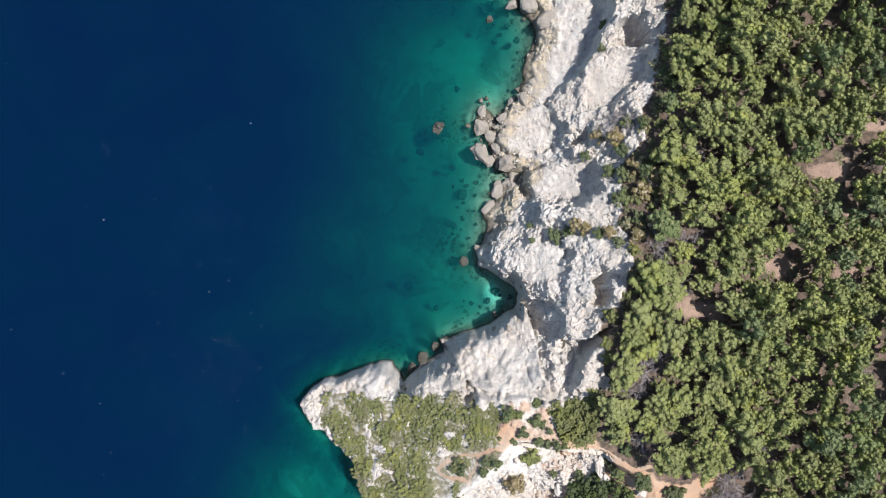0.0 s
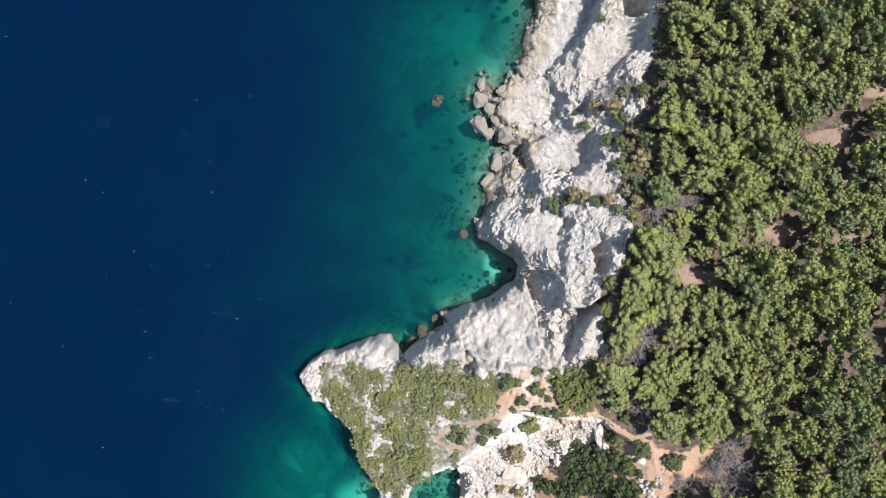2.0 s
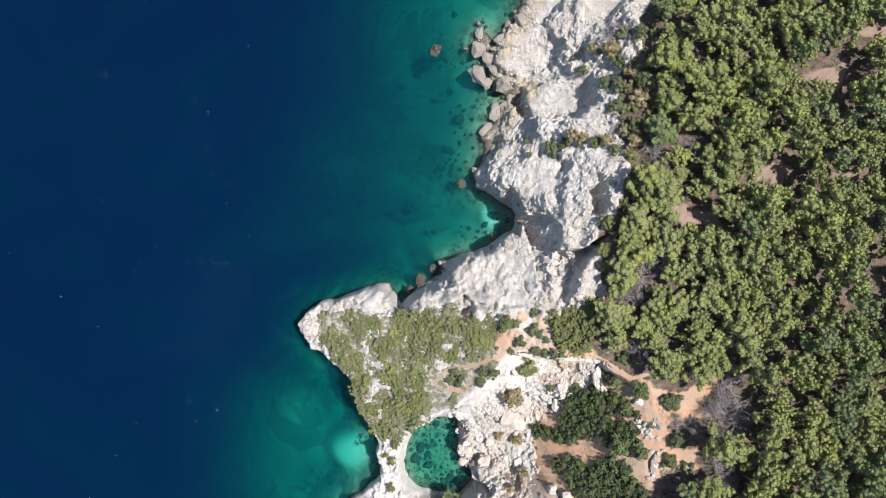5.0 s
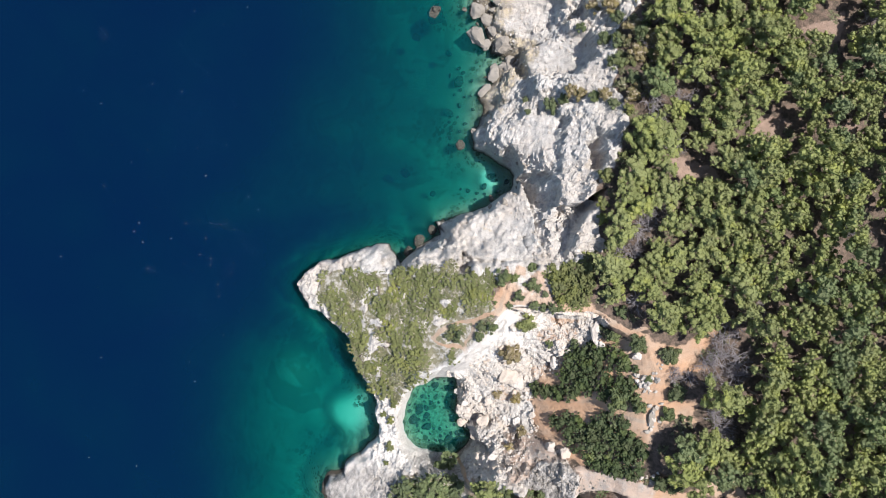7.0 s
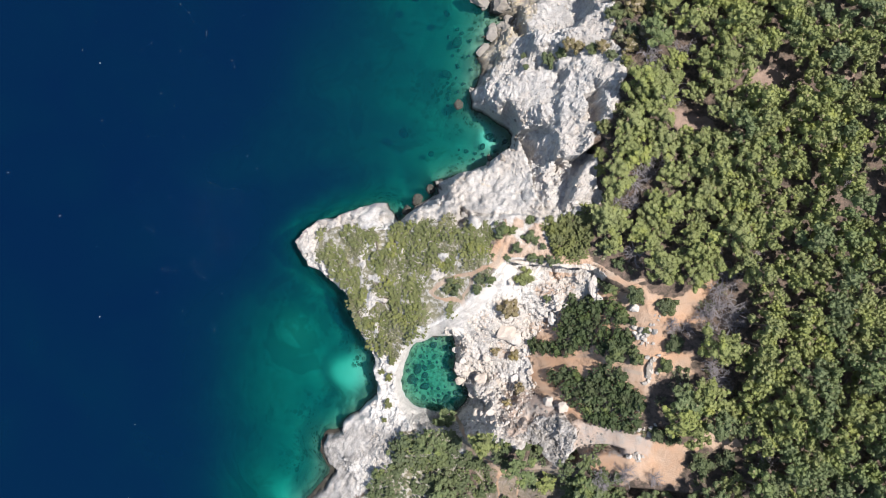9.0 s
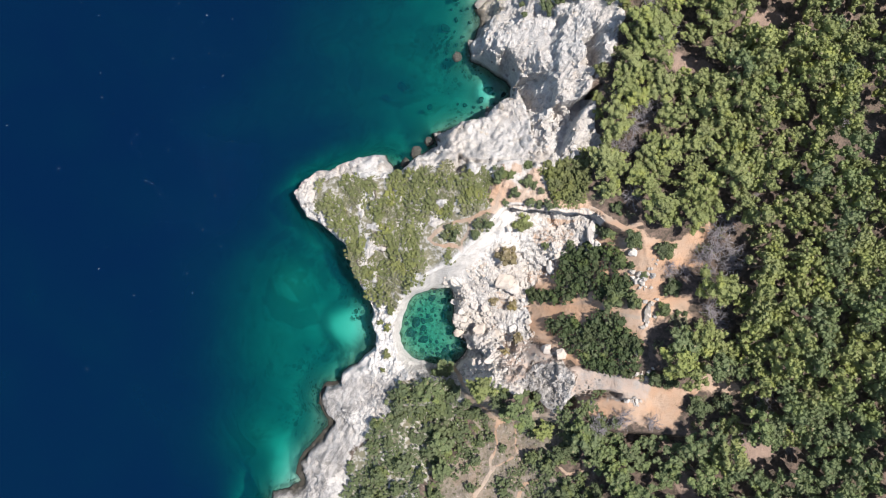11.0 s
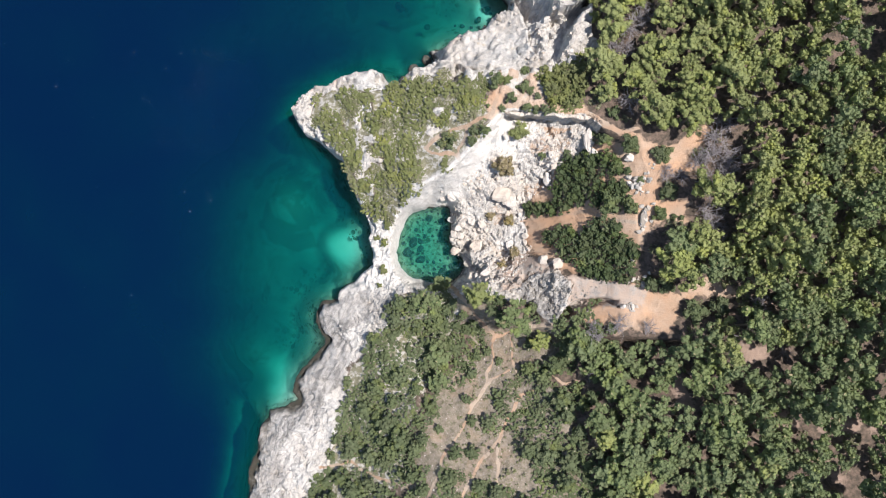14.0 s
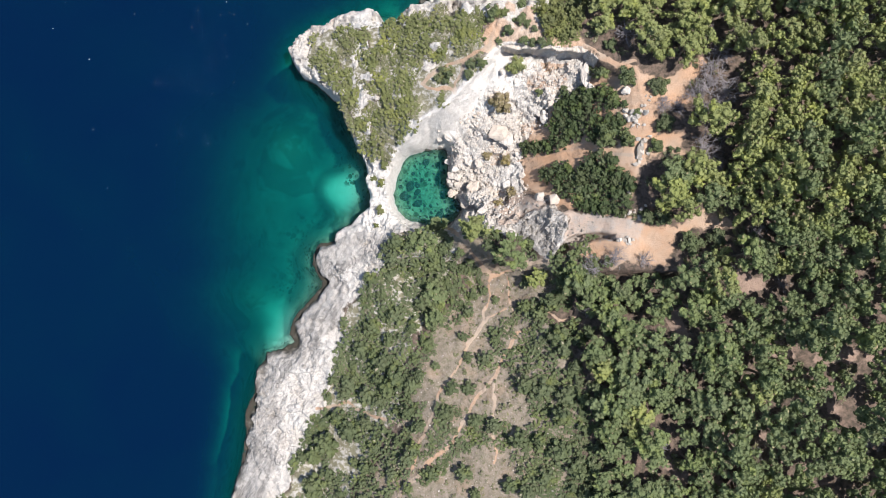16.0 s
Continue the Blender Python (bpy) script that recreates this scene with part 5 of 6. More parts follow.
# scrub and taller bushes of the southern slope
south_scrub = scatter(rng2, (-40, 31, -127, -66), 1.22, 60000, lambda x, y: free(x, y, 0.5) & off_paths(x, y, 1.25) & (fbm(x, y, 7.0, 3, 2) > np.where(sample(ZONES["open"], x, y) + 1.3 * fbm(x, y, 6.0, 3, 1) > 0.4, 0.1, -0.14)))
tagged(new("slope_scrub", gather("slope_scrub", south_scrub, mounds, (0.8, 1.5), SHRUB, sink=0.08, tall=(0.45, 1.0))), "olive-green scrub over dry stony ground on the slope", "scrub", kind="stuff")
tufts = []
for v in range(5):
    r = np.random.default_rng(460 + v)
    tufts.append(leaves(r, [(*(r.normal(size=2) * 0.28), 0.08, r.uniform(0.16, 0.3)) for i in range(4)], 90, 0.07, ball_v=DOME_V, ball_f=DOME_F))
tuft_spots = scatter(rng2, (-26, 30, -127, -75), 0.95, 20000, lambda x, y: free(x, y, 0.5) & (sample(ZONES["open"], x, y) > 0.3) & (fbm(x, y, 6, 3, 1) > -0.12))
tagged(new("slope_tufts", gather("slope_tufts", tuft_spots, tufts, (0.5, 1.3), UNDER, sink=0.03)), "small dry grey-green tufts on stony open ground", "tufts", kind="stuff")
SOUTH_BUSHES = [(25.0, -77.0, 5.0), (23.0, -81.1, 5.0), (20.9, -83.2, 3.6), (24.0, -87.3, 4.6), (25.1, -89.4, 4.2), (17.9, -95.6, 4.6), (21.0, -96.6, 5.2), (25.1, -97.6, 4.6), (26.1, -93.5, 3.4),
                (11.8, -102.8, 3.6), (8.7, -102.3, 3.4), (12.8, -102.8, 2.6), (6.7, -111.7, 3.8), (1.0, -112.2, 3.8), (-1.6, -104.0, 3.4), (-3.7, -101.9, 3.8), (-5.8, -95.7, 5.6), (-2.7, -96.7, 3.8),
                (-7.8, -97.8, 4.2), (-1.6, -94.7, 3.0), (3.5, -101.3, 3.8), (4.5, -96.7, 3.4), (7.6, -96.7, 3.4), (16.4, -104.9, 4.2), (20.0, -104.9, 3.4), (23.6, -106.9, 5.6), (26.2, -109.0, 4.2)]
SOUTH_BUSHES += [(21.1, -111.1, 3.8), (14.9, -113.2, 3.8), (18.0, -114.2, 3.8), (24.1, -100.7, 4.6), (10.7, -91.5, 3.4), (1.4, -93.1, 2.2), (12.7, -88.4, 2.6), (8.6, -80.2, 2.6), (7.6, -83.3, 3.0),
                 (7.6, -91.5, 2.6), (-2.6, -108.1, 3.4), (-3.7, -110.2, 3.8), (-6.7, -113.3, 3.0), (-11.9, -113.3, 3.4), (-3.6, -115.3, 2.6), (8.7, -115.3, 2.6), (-20.4, -110.1, 6.0), (-22.9, -112.6, 4.6),
                 (-15.5, -107.1, 5.6), (-18.0, -105.2, 4.5), (-22.9, -118.4, 5.7), (-6.3, -84.1, 4.3), (-8.5, -93.0, 5.4), (-13.2, -91.1, 4.4), (-10.9, -86.5, 4.4), (-15.6, -98.1, 4.4), (-12.0, -99.9, 4.4)]
SOUTH_BUSHES += [(-6.1, -70.0, 4.6), (-2.9, -68.9, 3.7), (0.8, -74.2, 4.2), (7.6, -68.0, 3.4), (19.2, -69.9, 2.6), (2.9, -71.0, 3.3), (4.5, -74.2, 2.9), (1.3, -77.9, 4.6), (6.8, -74.4, 2.5), (10.8, -79.4, 2.2), (18.7, -77.3, 3.3),
                 (21.4, -75.6, 3.3), (-7.1, -73.1, 3.7), (-1.3, -82.1, 3.7), (4.5, -79.4, 2.9), (12.9, -81.0, 2.1), (18.2, -82.0, 3.3), (6.6, -87.9, 2.5)]
SOUTH_BUSHES += [(4.0, -69.6, 3.0), (6.0, -71.8, 2.5), (2.6, -68.4, 2.6), (11.0, -70.4, 3.0), (12.4, -68.6, 2.6), (13.2, -73.0, 3.0), (10.2, -68.2, 2.4), (17.5, -72.8, 2.4), (14.6, -73.6, 2.0), (8.0, -73.6, 2.4), (12.6, -71.4, 2.4), (16.6, -69.0, 2.0)]
under = scatter(rng2, (27, 80, -125, 55), 4.2, 30000, lambda x, y: free(x, y, 0.4) & (fbm(x, y, 10, 3, 3) > -0.12))
tagged(new("undergrowth", gather("undergrowth", under, mounds, (0.8, 1.5), UNDER, sink=0.1)), "grey-green undergrowth between the pines of the forest", "undergrowth", kind="stuff")
bushes("shrub", "rounded mid-green evergreen shrub on the dry slope", "bush", "shrubs on the slope", SHRUB, SOUTH_BUSHES, (1.0, 1.9), 500, 150, 0.075, 22, 0.8)
south_bush = scatter(rng2, (-26, 4, -128, -70), 3.6, 20000, lambda x, y: free(x, y, 0.5) & off_paths(x, y, 1.9) & (sample(ZONES["open"], x, y) < 0.5))
south_bush += scatter(rng2, (10, 33, -128, -74), 2.5, 12000, lambda x, y: free(x, y, 0.5) & off_paths(x, y, 1.9) & (sample(ZONES["open"], x, y) < 0.5))
bushes("slope_shrub", "olive-green evergreen shrub in the thick slope scrub", "bush", "shrubs on the slope", SHRUB, south_bush[:300], (0.8, 1.6), 520, 120, 0.12, 10)
# single bushes on the headland's trodden ground and round the basin
HEAD_BUSHES = [(30.2, -32.0, 4.0), (32.0, -35.2, 3.0), (16.3, -27.4, 2.6), (16.3, -30.4, 3.0), (17.5, -31.0, 1.8), (18.8, -32.1, 1.6), (14.0, -32.4, 2.6), (12.6, -34.2, 1.6), (11.8, -29.2, 4.0), (13.3, -29.2, 2.2),
               (16.9, -34.1, 2.2), (18.4, -34.3, 2.2), (20.0, -34.5, 2.2), (21.4, -34.7, 1.6), (7.6, -38.0, 2.2), (7.2, -39.8, 2.2), (3.6, -39.4, 2.0), (3.1, -40.6, 1.6), (9.4, -38.0, 2.6), (1.6, -40.0, 1.6), (2.4, -38.3, 1.6), (10.0, -33.6, 1.0)]
bushes("neck_bush", "low grey-green bush on the bare rock neck", "bush", "bushes on the rock neck", SCRUB, [(-9.6, -58.1, 2.0), (-9.9, -63.5, 2.2), (-11.2, -57.2, 1.5), (-9.0, -54.6, 2.2), (-10.6, -66.5, 1.4)], (1, 1), 530, 150, 0.09, 12)
bushes("mastic_bush", "rounded green mastic bush on orange trodden soil", "bush", "bushes on the headland", SHRUB, HEAD_BUSHES, (1, 1), 540, 150, 0.11, 10)
SOIL_BUSHES = [(30.5, -39.0, 2.2), (34.7, -40.7, 3.5), (33.0, -44.4, 2.8), (31.7, -50.8, 5.1), (35.3, -51.7, 3.1), (39.7, -42.4, 3.4), (39.8, -53.0, 2.9), (41.2, -49.1, 3.9), (29.3, -38.2, 1.7), (36.7, -46.9, 1.7), (33.9, -47.5, 1.9),
               (40.5, -42.3, 3.4), (31.1, -39.5, 3.4), (34.8, -40.5, 4.0), (36.1, -42.0, 1.0), (40.2, -52.9, 2.4), (42.4, -53.4, 1.4), (43.7, -53.6, 1.2), (46.0, -69.8, 5.0),
               (50.1, -69.1, 4.2), (51.6, -71.3, 1.4), (55.1, -69.8, 4.0), (38.7, -65.2, 3.6), (41.3, -65.6, 3.6), (29.7, -73.4, 3.0), (32.2, -73.4, 2.6), (20.6, -41.8, 1.7), (28.1, -41.4, 1.5), (25.1, -41.1, 1.5)]
bushes("mastic_bush", "dark green mastic bush on bare orange soil", "bush", "bushes on orange soil", SHRUB, SOIL_BUSHES, (1, 1), 560, 150, 0.12, 11)
bushes("basin_pine_sapling", "bushy yellow-green young pine under the basin's scarp", "tree", "", PINE, [(15.9, -37.6, 3.9)], (1, 1), 580, 170, 0.13, 12)
bushes("dry_bush", "sparse brown-green dry bush on rubble", "bush", "dry bushes in the basin", HEATHER, [(13.3, -43.3, 4.6), (15.2, -53.3, 3.3), (11.3, -52.7, 2.2), (16.3, -60.0, 2.9), (13.5, -62.2, 2.2), (14.5, -44.2, 3.0)], (1, 1), 590, 230, 0.075, 12)
CLIFF_BUSHES = [(20.8, 2.4, 3.5), (23.0, 3.4, 3.1), (27.5, 2.9, 2.6), (30.6, 1.3, 2.6), (26.7, 17.5, 2.4), (32.8, 17.7, 3.6), (16.6, 1.7, 1.5), (16.6, 4.4, 1.5), (38.1, 25.8, 3.0), (39.5, 30.7, 3.9),
                (33.3, 22.9, 3.0), (35.2, 22.3, 2.6), (29.9, 14.0, 3.0), (32.3, 13.0, 3.6), (31.3, 9.0, 4.0), (33.3, 5.5, 3.0), (35.7, 13.9, 3.6), (30.9, 43.0, 2.6), (29.9, 37.8, 2.0)]
bushes("cliff_bush", "green scrub bush rooted in the limestone cliff", "bush", "bushes on the cliff", SHRUB, CLIFF_BUSHES, (1, 1), 600, 140, 0.12, 11)
edge_spots = scatter(rng2, (27, 45, -26, 58), 2.1, 9000, lambda x, y: free(x, y, 0.45) & (x < 2.0 + np.interp(y, [-36, -27, -12, 0, 20, 40, 60], [33, 30, 33, 36.5, 39, 43, 44.5])))
bushes("edge_bush", "olive-green bush between the cliff top and the pines", "bush", "bushes at the forest edge", SCRUB, edge_spots[:130:2], (0.7, 1.4), 610, 95, 0.12, 11)
bushes("dry_edge_bush", "grey-green dry bush between the cliff top and the pines", "bush", "bushes at the forest edge", UNDER, edge_spots[1:130:2], (0.6, 1.2), 615, 95, 0.12, 11)
CLIFF_DRY = [(34.2, 14.9, 4.0), (37.1, 12.9, 3.9), (34.7, 10.0, 4.0), (38.1, 9.0, 3.6), (33.3, 2.6, 3.6), (36.2, 4.5, 3.6), (25.6, 3.6, 3.0), (23.9, 4.3, 3.0), (28.9, 3.1, 3.0), (31.3, 20.4, 4.0), (28.9, 21.0, 3.6)]
bushes("heath_bush", "grey-green dry heath bush at the cliff's edge", "bush", "bushes on the cliff", HEATHER, CLIFF_DRY, (1, 1), 620, 210, 0.08, 11)


def dead_bush_mesh(seed):
    """Bare branching twigs of a dead shrub, about two metres wide."""
    r = np.random.default_rng(seed)
    co, quads = [], []
    for i in range(14):
        a = r.uniform(0, 6.28)
        tip = np.array([math.cos(a) * r.uniform(0.35, 0.8), math.sin(a) * r.uniform(0.35, 0.8), r.uniform(0.5, 1.0)])
        branch(co, quads, (0, 0, -0.1), tip, 0.035, 0.018, 4)
        for j in range(5):
            end = tip + r.normal(size=3) * np.array([0.3, 0.3, 0.14])
            branch(co, quads, tip * r.uniform(0.6, 1.0), end, 0.018, 0.010, 3)
            for k in range(3):
                branch(co, quads, tip + (end - tip) * r.uniform(0.4, 1), end + r.normal(size=3) * 0.16, 0.011, 0.006, 3)
    return mesh_from("dead_shrub", np.concatenate(co), np.array(quads), DEAD)


dead_meshes = [dead_bush_mesh(650 + k) for k in range(4)]
for i, (x, y, w) in enumerate(DEAD_SPOTS):
    ob = new("dead_shrub", dead_meshes[i % 4])
    z = float(sample(GZ, np.array([x]), np.array([y]))[0])
    ob.matrix_basis = pose(x, y, z, 0, 0, rng.uniform(0, 360)) @ Matrix.Diagonal((w / 1.9, w / 1.9, w / 2.4, 1))
    tagged(ob, "bare grey-purple dead shrub with tangled twigs", "shrub", "dead shrubs")


# ---------- rocks ----------
def rock_mesh(name, seed, material, flat=0.75, cuts=16, fine=2, hard=0.92):
    r = np.random.default_rng(seed)
    bm = bmesh.new()
    bmesh.ops.create_icosphere(bm, subdivisions=fine, radius=1.0)
    planes = []
    for i in range(cuts):
        d = r.normal(size=3)
        planes.append((d / np.linalg.norm(d), r.uniform(0.42, 0.8)))
    off = Vector(r.uniform(-50, 50, 3))
    for v in bm.verts:
        p = np.array(v.co)
        for d, h in planes:
            over = p @ d - h
            if over > 0:
                p = p - d * over * hard
        q = Vector(p)
        q += q.normalized() * (noise.noise(q * 1.7 + off) * 0.22 + noise.noise(q * 4.0 + off) * 0.10 + noise.noise(q * 9.0 + off) * 0.05)
        v.co = (q.x, q.y, q.z * flat)
    me = bpy.data.meshes.new(name)
    bm.to_mesh(me)
    bm.free()
    me.materials.append(material)
    return me


WEED_ROCKS = [rock_mesh("weedy_rock", 740 + k, WEEDY, 0.6, 12, 2, 0.7) for k in range(4)]
WHITE_ROCKS = [rock_mesh("boulder", 700 + k, ROCK, 0.7) for k in range(7)]
BIG_ROCKS = [rock_mesh("boulder", 760 + k, ROCK, 0.7, 14, 3) for k in range(5)]
BLOCKS = [rock_mesh("grey_block", 780 + k, BLOCK, 0.8, 20, 3, 1.0) for k in range(5)]
GREY_ROCKS = [rock_mesh("shore_rock", 720 + k, SHORE_ROCK, 0.65, 9, 3, 0.7) for k in range(5)]


def rock_at(name, meshes, i, x, y, width, long, ang, label, category, group, z=None, sink=0.3):
    ob = new(name, meshes[i % len(meshes)])
    base = float(sample(GZ, np.array([x]), np.array([y]))[0]) if z is None else z
    a, b = width / 2 * 1.15, long / 2 * 1.15
    h = min(a, b)
    ob.matrix_basis = pose(x, y, base + h * 0.7 * (1 - 2 * sink) * 0.6, 0, 0, ang) @ Matrix.Diagonal((a, b, h, 1))
    return tagged(ob, label, category, group)


SHORE_ROCKS = [(8.1, 19.5, 4.7), (12.9, 17.2, 3.5), (11.2, 20.8, 2.8), (21.0, 46.6, 4.2), (17.6, 50.3, 3.5), (14.1, 50.3, 2.6), (8.0, 28.6, 2.6), (7.7, 25.1, 3.5), (9.8, 18.1, 2.3), (10.0, 23.4, 2.8),
               (16.4, 31.5, 2.1), (14.1, 30.3, 2.1), (18.1, 33.8, 1.6), (11.2, 12.3, 3.6), (9.4, 8.5, 3.2), (13.3, 13.5, 3.0), (7.1, 0.1, 1.6), (12.3, 26.3, 3.0)]
for i, (x, y, w) in enumerate(SHORE_ROCKS):
    rock_at("shore_boulder", GREY_ROCKS, i, x, y, w, w * rng.uniform(0.75, 1.0), rng.uniform(0, 360), "large rounded grey-brown boulder standing at the waterline", "boulder", "boulders along the shore", z=max(0.0, float(sample(GZ, np.array([x]), np.array([y]))[0]) - 0.3))
SEA_ROCKS = [(-0.6, 25.6, 1.9, 0.1), (-0.8, 24.9, 4.4, -1.5), (4.2, -2.8, 2.4, -0.3), (9.5, 47.5, 1.9, -0.1), (-7.3, -7.9, 2.4, -3.2), (-4.8, 20.3, 2.0, -2.0), (-1.6, -12.5, 1.4, -2.4), (15.4, 43.5, 1.8, -0.9), (-6.5, -24.6, 2.4, 0.0), (-4.2, -22.4, 2.8, 0.0), (-1.6, -20.4, 2.2, 0.0), (0.8, -18.6, 1.8, 0.0), (1.9, 17.1, 1.6, -2.0), (0.2, 24.0, 2.0, -0.9), (-1.6, 24.0, 2.2, -1.3)]
for i, (x, y, w, z) in enumerate(SEA_ROCKS):
    rock_at("sea_rock", WEED_ROCKS, i, x, y, w, w * 0.9, rng.uniform(0, 360), "dark weedy rock standing in the shallow sea", "rock", "rocks in the sea", z=z)
for i, (x, y, w) in enumerate([(-0.4, -50.0, 2.6), (1.4, -49.6, 2.4), (2.8, -49.9, 1.8), (-2.0, -50.8, 1.4)]):
    rock_at("pool_rim_rock", WEED_ROCKS, i, x, y, w, w * 0.8, 70 * i, "dark wet rock at the edge of the pool", "rock", "rocks at the pool's edge", z=0.1)
reef_spots = scatter(rng, (2, 19, -15, 56), 1.3, 5000, lambda x, y: (sample(LAND, x, y) > -7.0) & (sample(LAND, x, y) < -1.0) & (fbm(x, y, 6, 3, 4) > 0.02))
for i, (x, y) in enumerate(reef_spots[:48]):
    w = min(2.8, 0.8 * (1 - rng.random()) ** -0.5)
    rock_at("reef_stone", WEED_ROCKS, i, x, y, w, w * rng.uniform(0.6, 1.0), rng.uniform(0, 360), "dark weedy stone on the shallow sea floor", "rock", "stones on the sea floor", sink=0.5)
BIG_BOULDERS = [(3.8, -53.2, 1.8), (4.3, -56.4, 1.7), (4.8, -59.6, 2.2), (6.2, -62.8, 2.3), (7.6, -64.6, 2.2), (5.4, -57.8, 1.5), (13.0, -48.7, 3.6), (15.3, -50.2, 3.3), (8.6, -58.9, 3.3), (15.0, -53.9, 2.0), (13.1, -57.8, 2.0), (15.2, -58.3, 1.8), (5.7, -56.7, 2.0), (5.2, -55.0, 1.8), (7.7, -53.9, 2.2),
                (7.2, -61.7, 2.7), (10.2, -64.0, 2.0), (3.5, -48.9, 2.2), (2.1, -49.2, 1.8), (20.9, -61.4, 2.7), (23.5, -61.9, 2.5), (22.0, -45.7, 2.5), (22.9, -43.6, 2.0), (24.5, -43.6, 2.3), (29.5, -41.7, 2.4), (35.0, -43.0, 2.0)]
for i, (x, y, w) in enumerate(BIG_BOULDERS):
    rock_at("boulder", BIG_ROCKS, i, x, y, w, w * rng.uniform(0.7, 1.0), rng.uniform(0, 360), "big pale angular limestone boulder fallen into the basin", "boulder", "boulders in the basin", sink=0.15)
HEAP = [(35.6, -46.3, 1.6), (36.6, -47.3, 1.8), (35.1, -47.9, 1.6), (36.1, -48.6, 1.8), (37.1, -48.9, 1.4), (37.9, -46.3, 1.4), (38.3, -44.8, 1.2), (34.6, -59.6, 2.4), (33.6, -58.8, 1.6), (35.7, -60.7, 1.8), (36.7, -64.6, 1.6),
        (37.2, -63.7, 1.4), (35.7, -69.4, 1.4), (34.7, -69.9, 1.4), (36.2, -70.1, 1.2), (37.7, -51.9, 1.6), (37.5, -53.5, 1.8), (37.2, -55.0, 1.8)]
heap_spots = [(x + rng.normal() * 0.55, y + rng.normal() * 0.55, w * rng.uniform(0.35, 0.75)) for x, y, w in HEAP for k in range(4)]
for i, (x, y, w) in enumerate(heap_spots):
    rock_at("heap_rock", WHITE_ROCKS if i % 4 == 0 else BLOCKS, i + 3, x, y, w * 1.15, w * rng.uniform(0.5, 1.5), rng.uniform(0, 360), "jagged grey limestone block in a rock heap", "rock", "rock heaps on the soil", sink=0.25)
# fallen rubble between pool and scarp
rng3 = np.random.default_rng(21)
fall = scatter(rng3, (1, 29, -68, -37), 0.8, 9000, lambda x, y: (inside(RUBBLE, x, y) > 0.3) & (sample(LAND, x, y) > 0.2) & (sample(ZONES["soil"], x, y) < 0.6) & (fbm(x, y, 5, 3, 2) > -0.12))
for i, (x, y) in enumerate(fall[:270]):
    w = min(1.7, 0.42 * (1 - rng3.random()) ** -0.5)
    grey = x < 6.5 and y < -52
    rock_at("fallen_rock", GREY_ROCKS if grey and rng3.random() < 0.4 else WHITE_ROCKS, i, x, y, w, w * rng3.uniform(0.6, 1.0), rng3.uniform(0, 360), "pale angular limestone block in the basin's rubble", "rock", "rubble in the basin", sink=0.2)
rock_at("rock_pillar", BIG_ROCKS, 2, 28.4, -39.0, 2.6, 5.2, -8, "tall pale rock pillar leaning beside the scarp", "rock", "", z=15.0, sink=0.1)
rock_at("rock_pillar", GREY_ROCKS, 4, 37.2, -53.4, 1.1, 3.4, -6, "narrow upright grey rock fin among bushes", "rock", "", sink=0.0)
# broken rocks along the northern shore
loose = scatter(rng3, (5, 24, -16, 56), 1.15, 6000, lambda x, y: (sample(LAND, x, y) > -1.2) & (sample(LAND, x, y) < 2.6) & (fbm(x, y, 8, 2, 1) > -0.08))
for i, (x, y) in enumerate(loose[:42]):
    w = min(2.6, 0.7 * (1 - rng3.random()) ** -0.5)
    rock_at("shore_stone", GREY_ROCKS, i, x, y, w, w * rng3.uniform(0.6, 1.0), rng3.uniform(0, 360), "tan-grey broken rock at the foot of the cliff", "rock", "rocks along the shore", z=max(-0.15, float(sample(GZ, np.array([x]), np.array([y]))[0])), sink=0.3)
# stones lying in the pool
sunk = scatter(rng3, (-7, 6, -66, -51), 1.05, 3000, lambda x, y: (inside(POOL, x, y) > 0.6) & (fbm(x, y, 4, 2, 3) + 0.03 * x > -0.12))
for i, (x, y) in enumerate(sunk[:60]):
    w = min(2.6, 0.6 * (1 - rng3.random()) ** -0.5)
    rock_at("pool_stone", WEED_ROCKS, i, x, y, w, w * rng3.uniform(0.6, 1.0), rng3.uniform(0, 360), "dark weedy stone on the floor of the pool", "rock", "stones in the pool", sink=0.3)


def stone_field(name, spots, sizes, seed, material):
    """Small broken stones in one mesh."""
    r = np.random.default_rng(seed)
    corner = np.array([(x, y, z) for x in (-1, 1) for y in (-1, 1) for z in (-1, 1)], float)
    faces = np.array([(0, 1, 3, 2), (4, 6, 7, 5), (0, 4, 5, 1), (2, 3, 7, 6), (1, 5, 7, 3)])
    xs, ys = np.array(spots).T
    zs = sample(GZ, xs, ys)
    co, quads = [], []
    for i, (x, y, z) in enumerate(zip(xs, ys, zs)):
        w = min(sizes[1], sizes[0] * (1 - r.random()) ** -0.6)
        p = corner * r.uniform(0.3, 1.0, (8, 3)) * w / 2 * np.array([1.0, r.uniform(0.6, 1.0), 0.6])
        p = p + r.normal(size=(8, 3)) * w * 0.07
        co.append(turned(p, x, y, z + 0.1 * w, r.uniform(0, 6.28)))
        quads.append(faces + 8 * i)
    return mesh_from(name, np.concatenate(co), np.concatenate(quads), material)


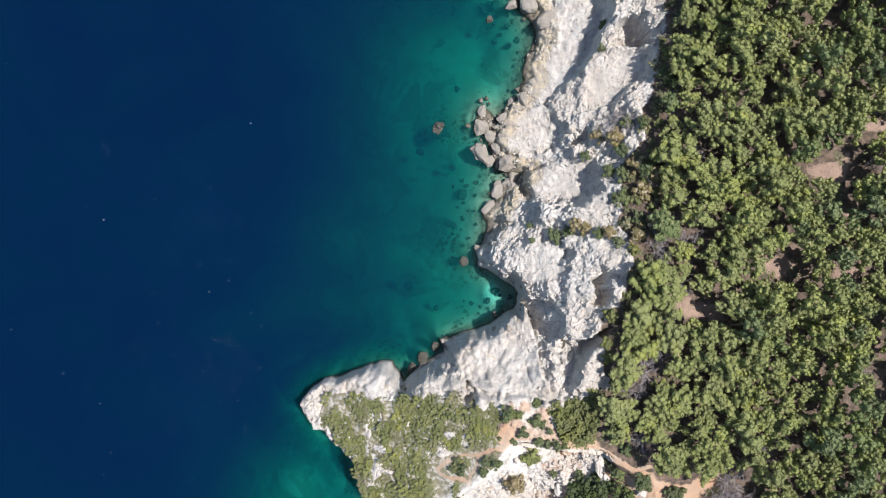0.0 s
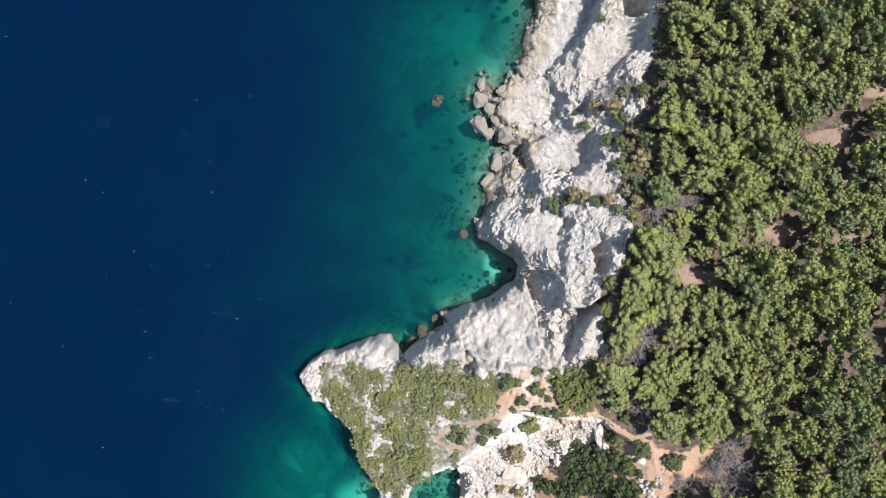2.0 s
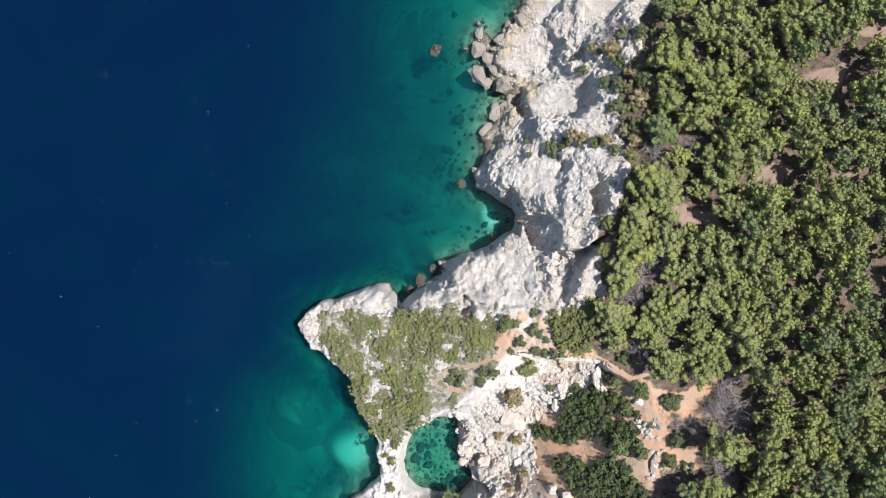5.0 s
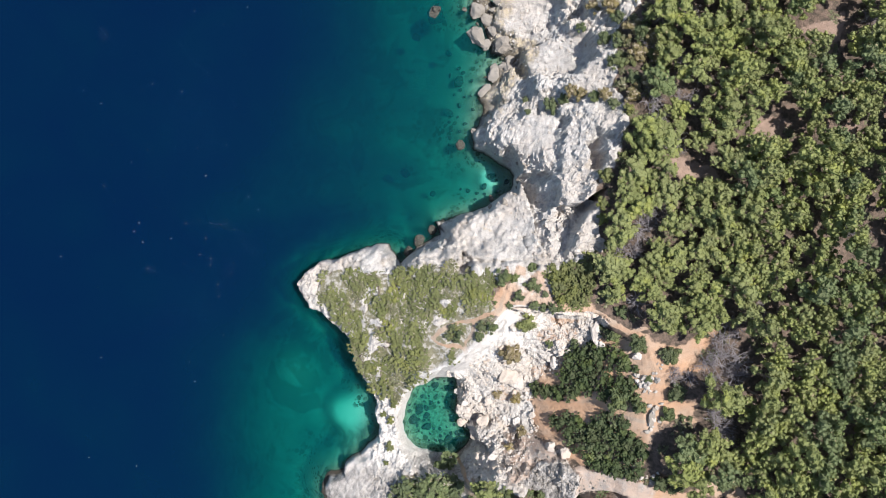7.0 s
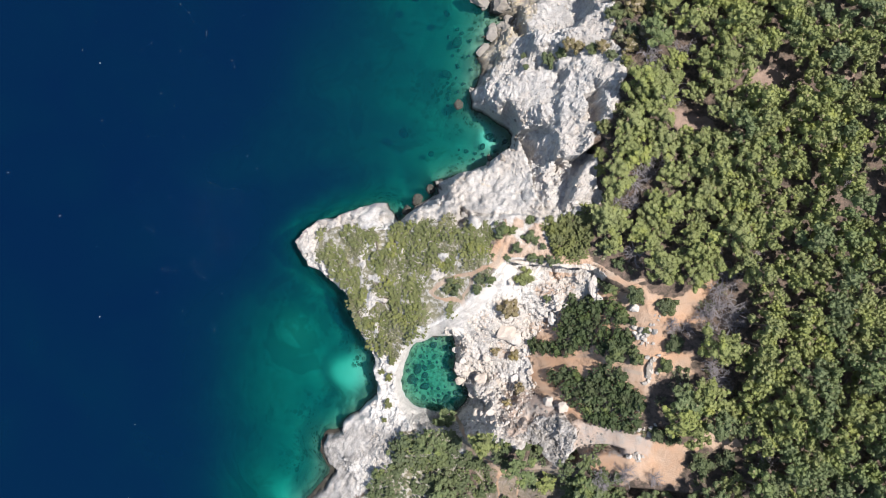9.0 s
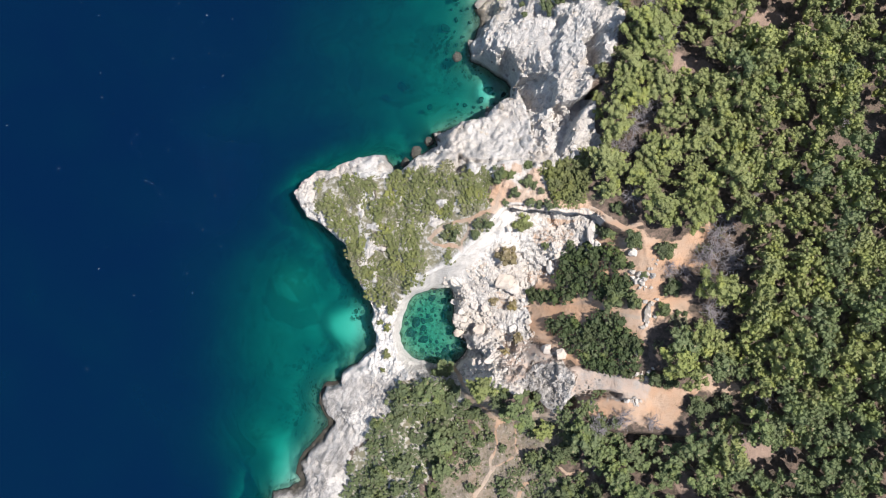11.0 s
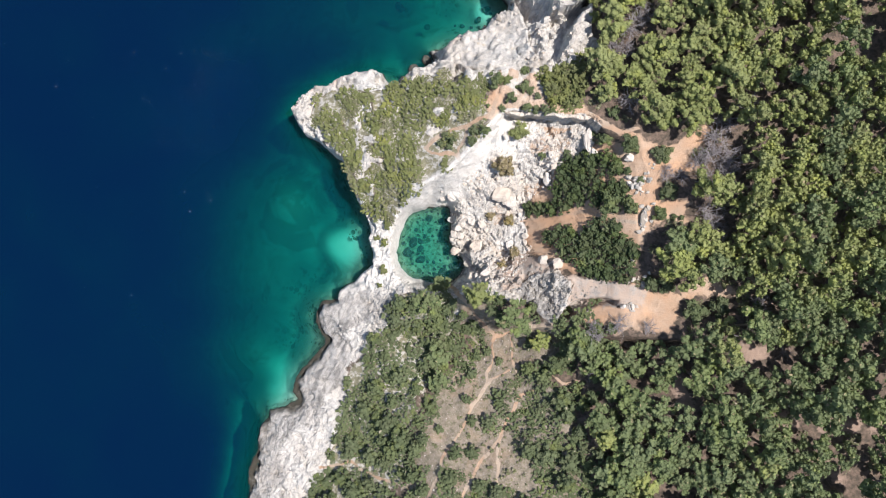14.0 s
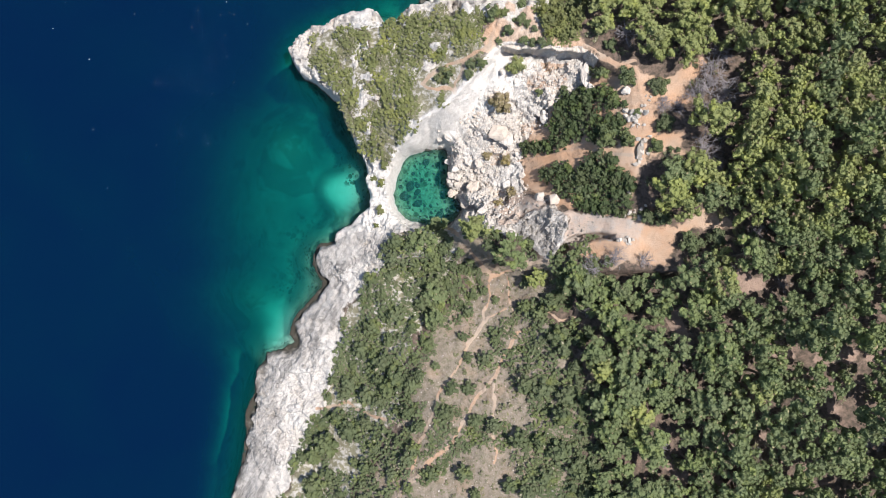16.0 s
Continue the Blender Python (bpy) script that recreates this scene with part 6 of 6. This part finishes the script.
chips = scatter(rng3, (1, 29, -68, -37), 0.34, 40000, lambda x, y: (inside(RUBBLE, x, y) > -0.4) & (sample(LAND, x, y) > 0.2) & (fbm(x, y, 4, 3, 1) > -0.1))
tagged(new("basin_rubble", stone_field("basin_rubble", chips, (0.16, 0.65), 31, ROCK)), "small pale broken stones covering the basin's floor", "rubble", kind="stuff")
chips = scatter(rng3, (6, 40, -26, 58), 0.42, 90000, lambda x, y: (sample(ZONES["rock"], x, y) > 0.7) & (sample(LAND, x, y) > 0.6) & (fbm(x, y, 6, 3, 3) > -0.08))
tagged(new("cliff_stones", stone_field("cliff_stones", chips, (0.13, 0.6), 34, ROCK)), "loose pale stones lying on the limestone cliff", "stones", kind="stuff")
chips = scatter(rng3, (-24, 31, -127, -74), 0.9, 14000, lambda x, y: (sample(ZONES["open"], x, y) > 0.4) & (fbm(x, y, 5, 3, 3) > 0.02))
tagged(new("slope_stones", stone_field("slope_stones", chips, (0.10, 0.4), 32, ROCK)), "scattered grey stones on dry sloping ground", "stones", kind="stuff")
chips = scatter(rng3, (9, 36, -73, -60), 0.6, 9000, lambda x, y: ((sample(ZONES["gravel"], x, y) > 0.4) & (fbm(x, y, 4, 3, 3) > 0.0)) | (inside(OUTCROP, x, y) > 0))
tagged(new("outcrop_stones", stone_field("outcrop_stones", chips, (0.16, 0.7), 33, SHORE_ROCK)), "grey broken stones on gravel and a rock outcrop", "stones", kind="stuff")


def scarp_face():
    """The basin's upright northern scarp, slightly undercut."""
    r = np.random.default_rng(77)
    xs = np.linspace(13.2, 28.2, 60)
    co, quads = [], []
    for i, px in enumerate(xs):
        rim = float(np.interp(px, [13.4, 19.4, 27.6], [-34.9, -35.1, -35.9]))
        top = float(sample(GZ, np.array([px]), np.array([rim + 0.7]))[0]) + 0.04
        foot = float(sample(GZ, np.array([px]), np.array([rim - 1.3]))[0]) - 0.3
        end = min(1.0, (px - 13.0) / 2.0, (28.5 - px) / 0.8)
        out = rim - 0.3 * end - 0.12 * math.sin(px * 1.7) - r.uniform(0, 0.12)
        foot = min(foot, top - 0.3)
        ring = [(rim + 0.35, top - 0.25), (out + 0.12, top + r.uniform(-0.1, 0.02)), (out, top - 0.2), (out + 0.2, (top + foot) / 2), (out + 0.3, foot), (rim + 0.35, foot)]
        co += [(px + r.uniform(-0.05, 0.05), yy, zz) for yy, zz in ring]
        if i:
            a, b = (i - 1) * 6, i * 6
            quads += [(a + k, b + k, b + (k + 1) % 6, a + (k + 1) % 6) for k in range(6)]
    return mesh_from("scarp_face", np.array(co), np.array(quads), ROCK)


tagged(new("scarp_face", scarp_face()), "upright pale rock scarp above the basin's rubble", "rock face")


# specks of foam far out on the sea
fleck_rng = np.random.default_rng(91)
flecks = []
for k in range(150):
    fx, fy, size = fleck_rng.normal(-52, 14), fleck_rng.normal(-22, 26), fleck_rng.uniform(0.03, 0.08)
    if fx < -36:
        turn = fleck_rng.uniform(0, 3.14) + np.arange(4) * math.pi / 2
        flecks.append(np.stack([fx + size * np.cos(turn) * 1.4, fy + size * np.sin(turn), np.full(4, 0.015)], -1))
foam = Nodes("foam")
foam_mat = foam.done(foam.skin(foam.mix(foam.noise(40.0), (0.6, 0.64, 0.66), (0.85, 0.87, 0.88)), 0.6))
fleck_co = np.concatenate(flecks)
tagged(new("foam_flecks", mesh_from("foam_flecks", fleck_co, np.arange(len(fleck_co)).reshape(-1, 4), foam_mat)), "tiny white specks of foam scattered on deep blue sea", "foam", kind="stuff")
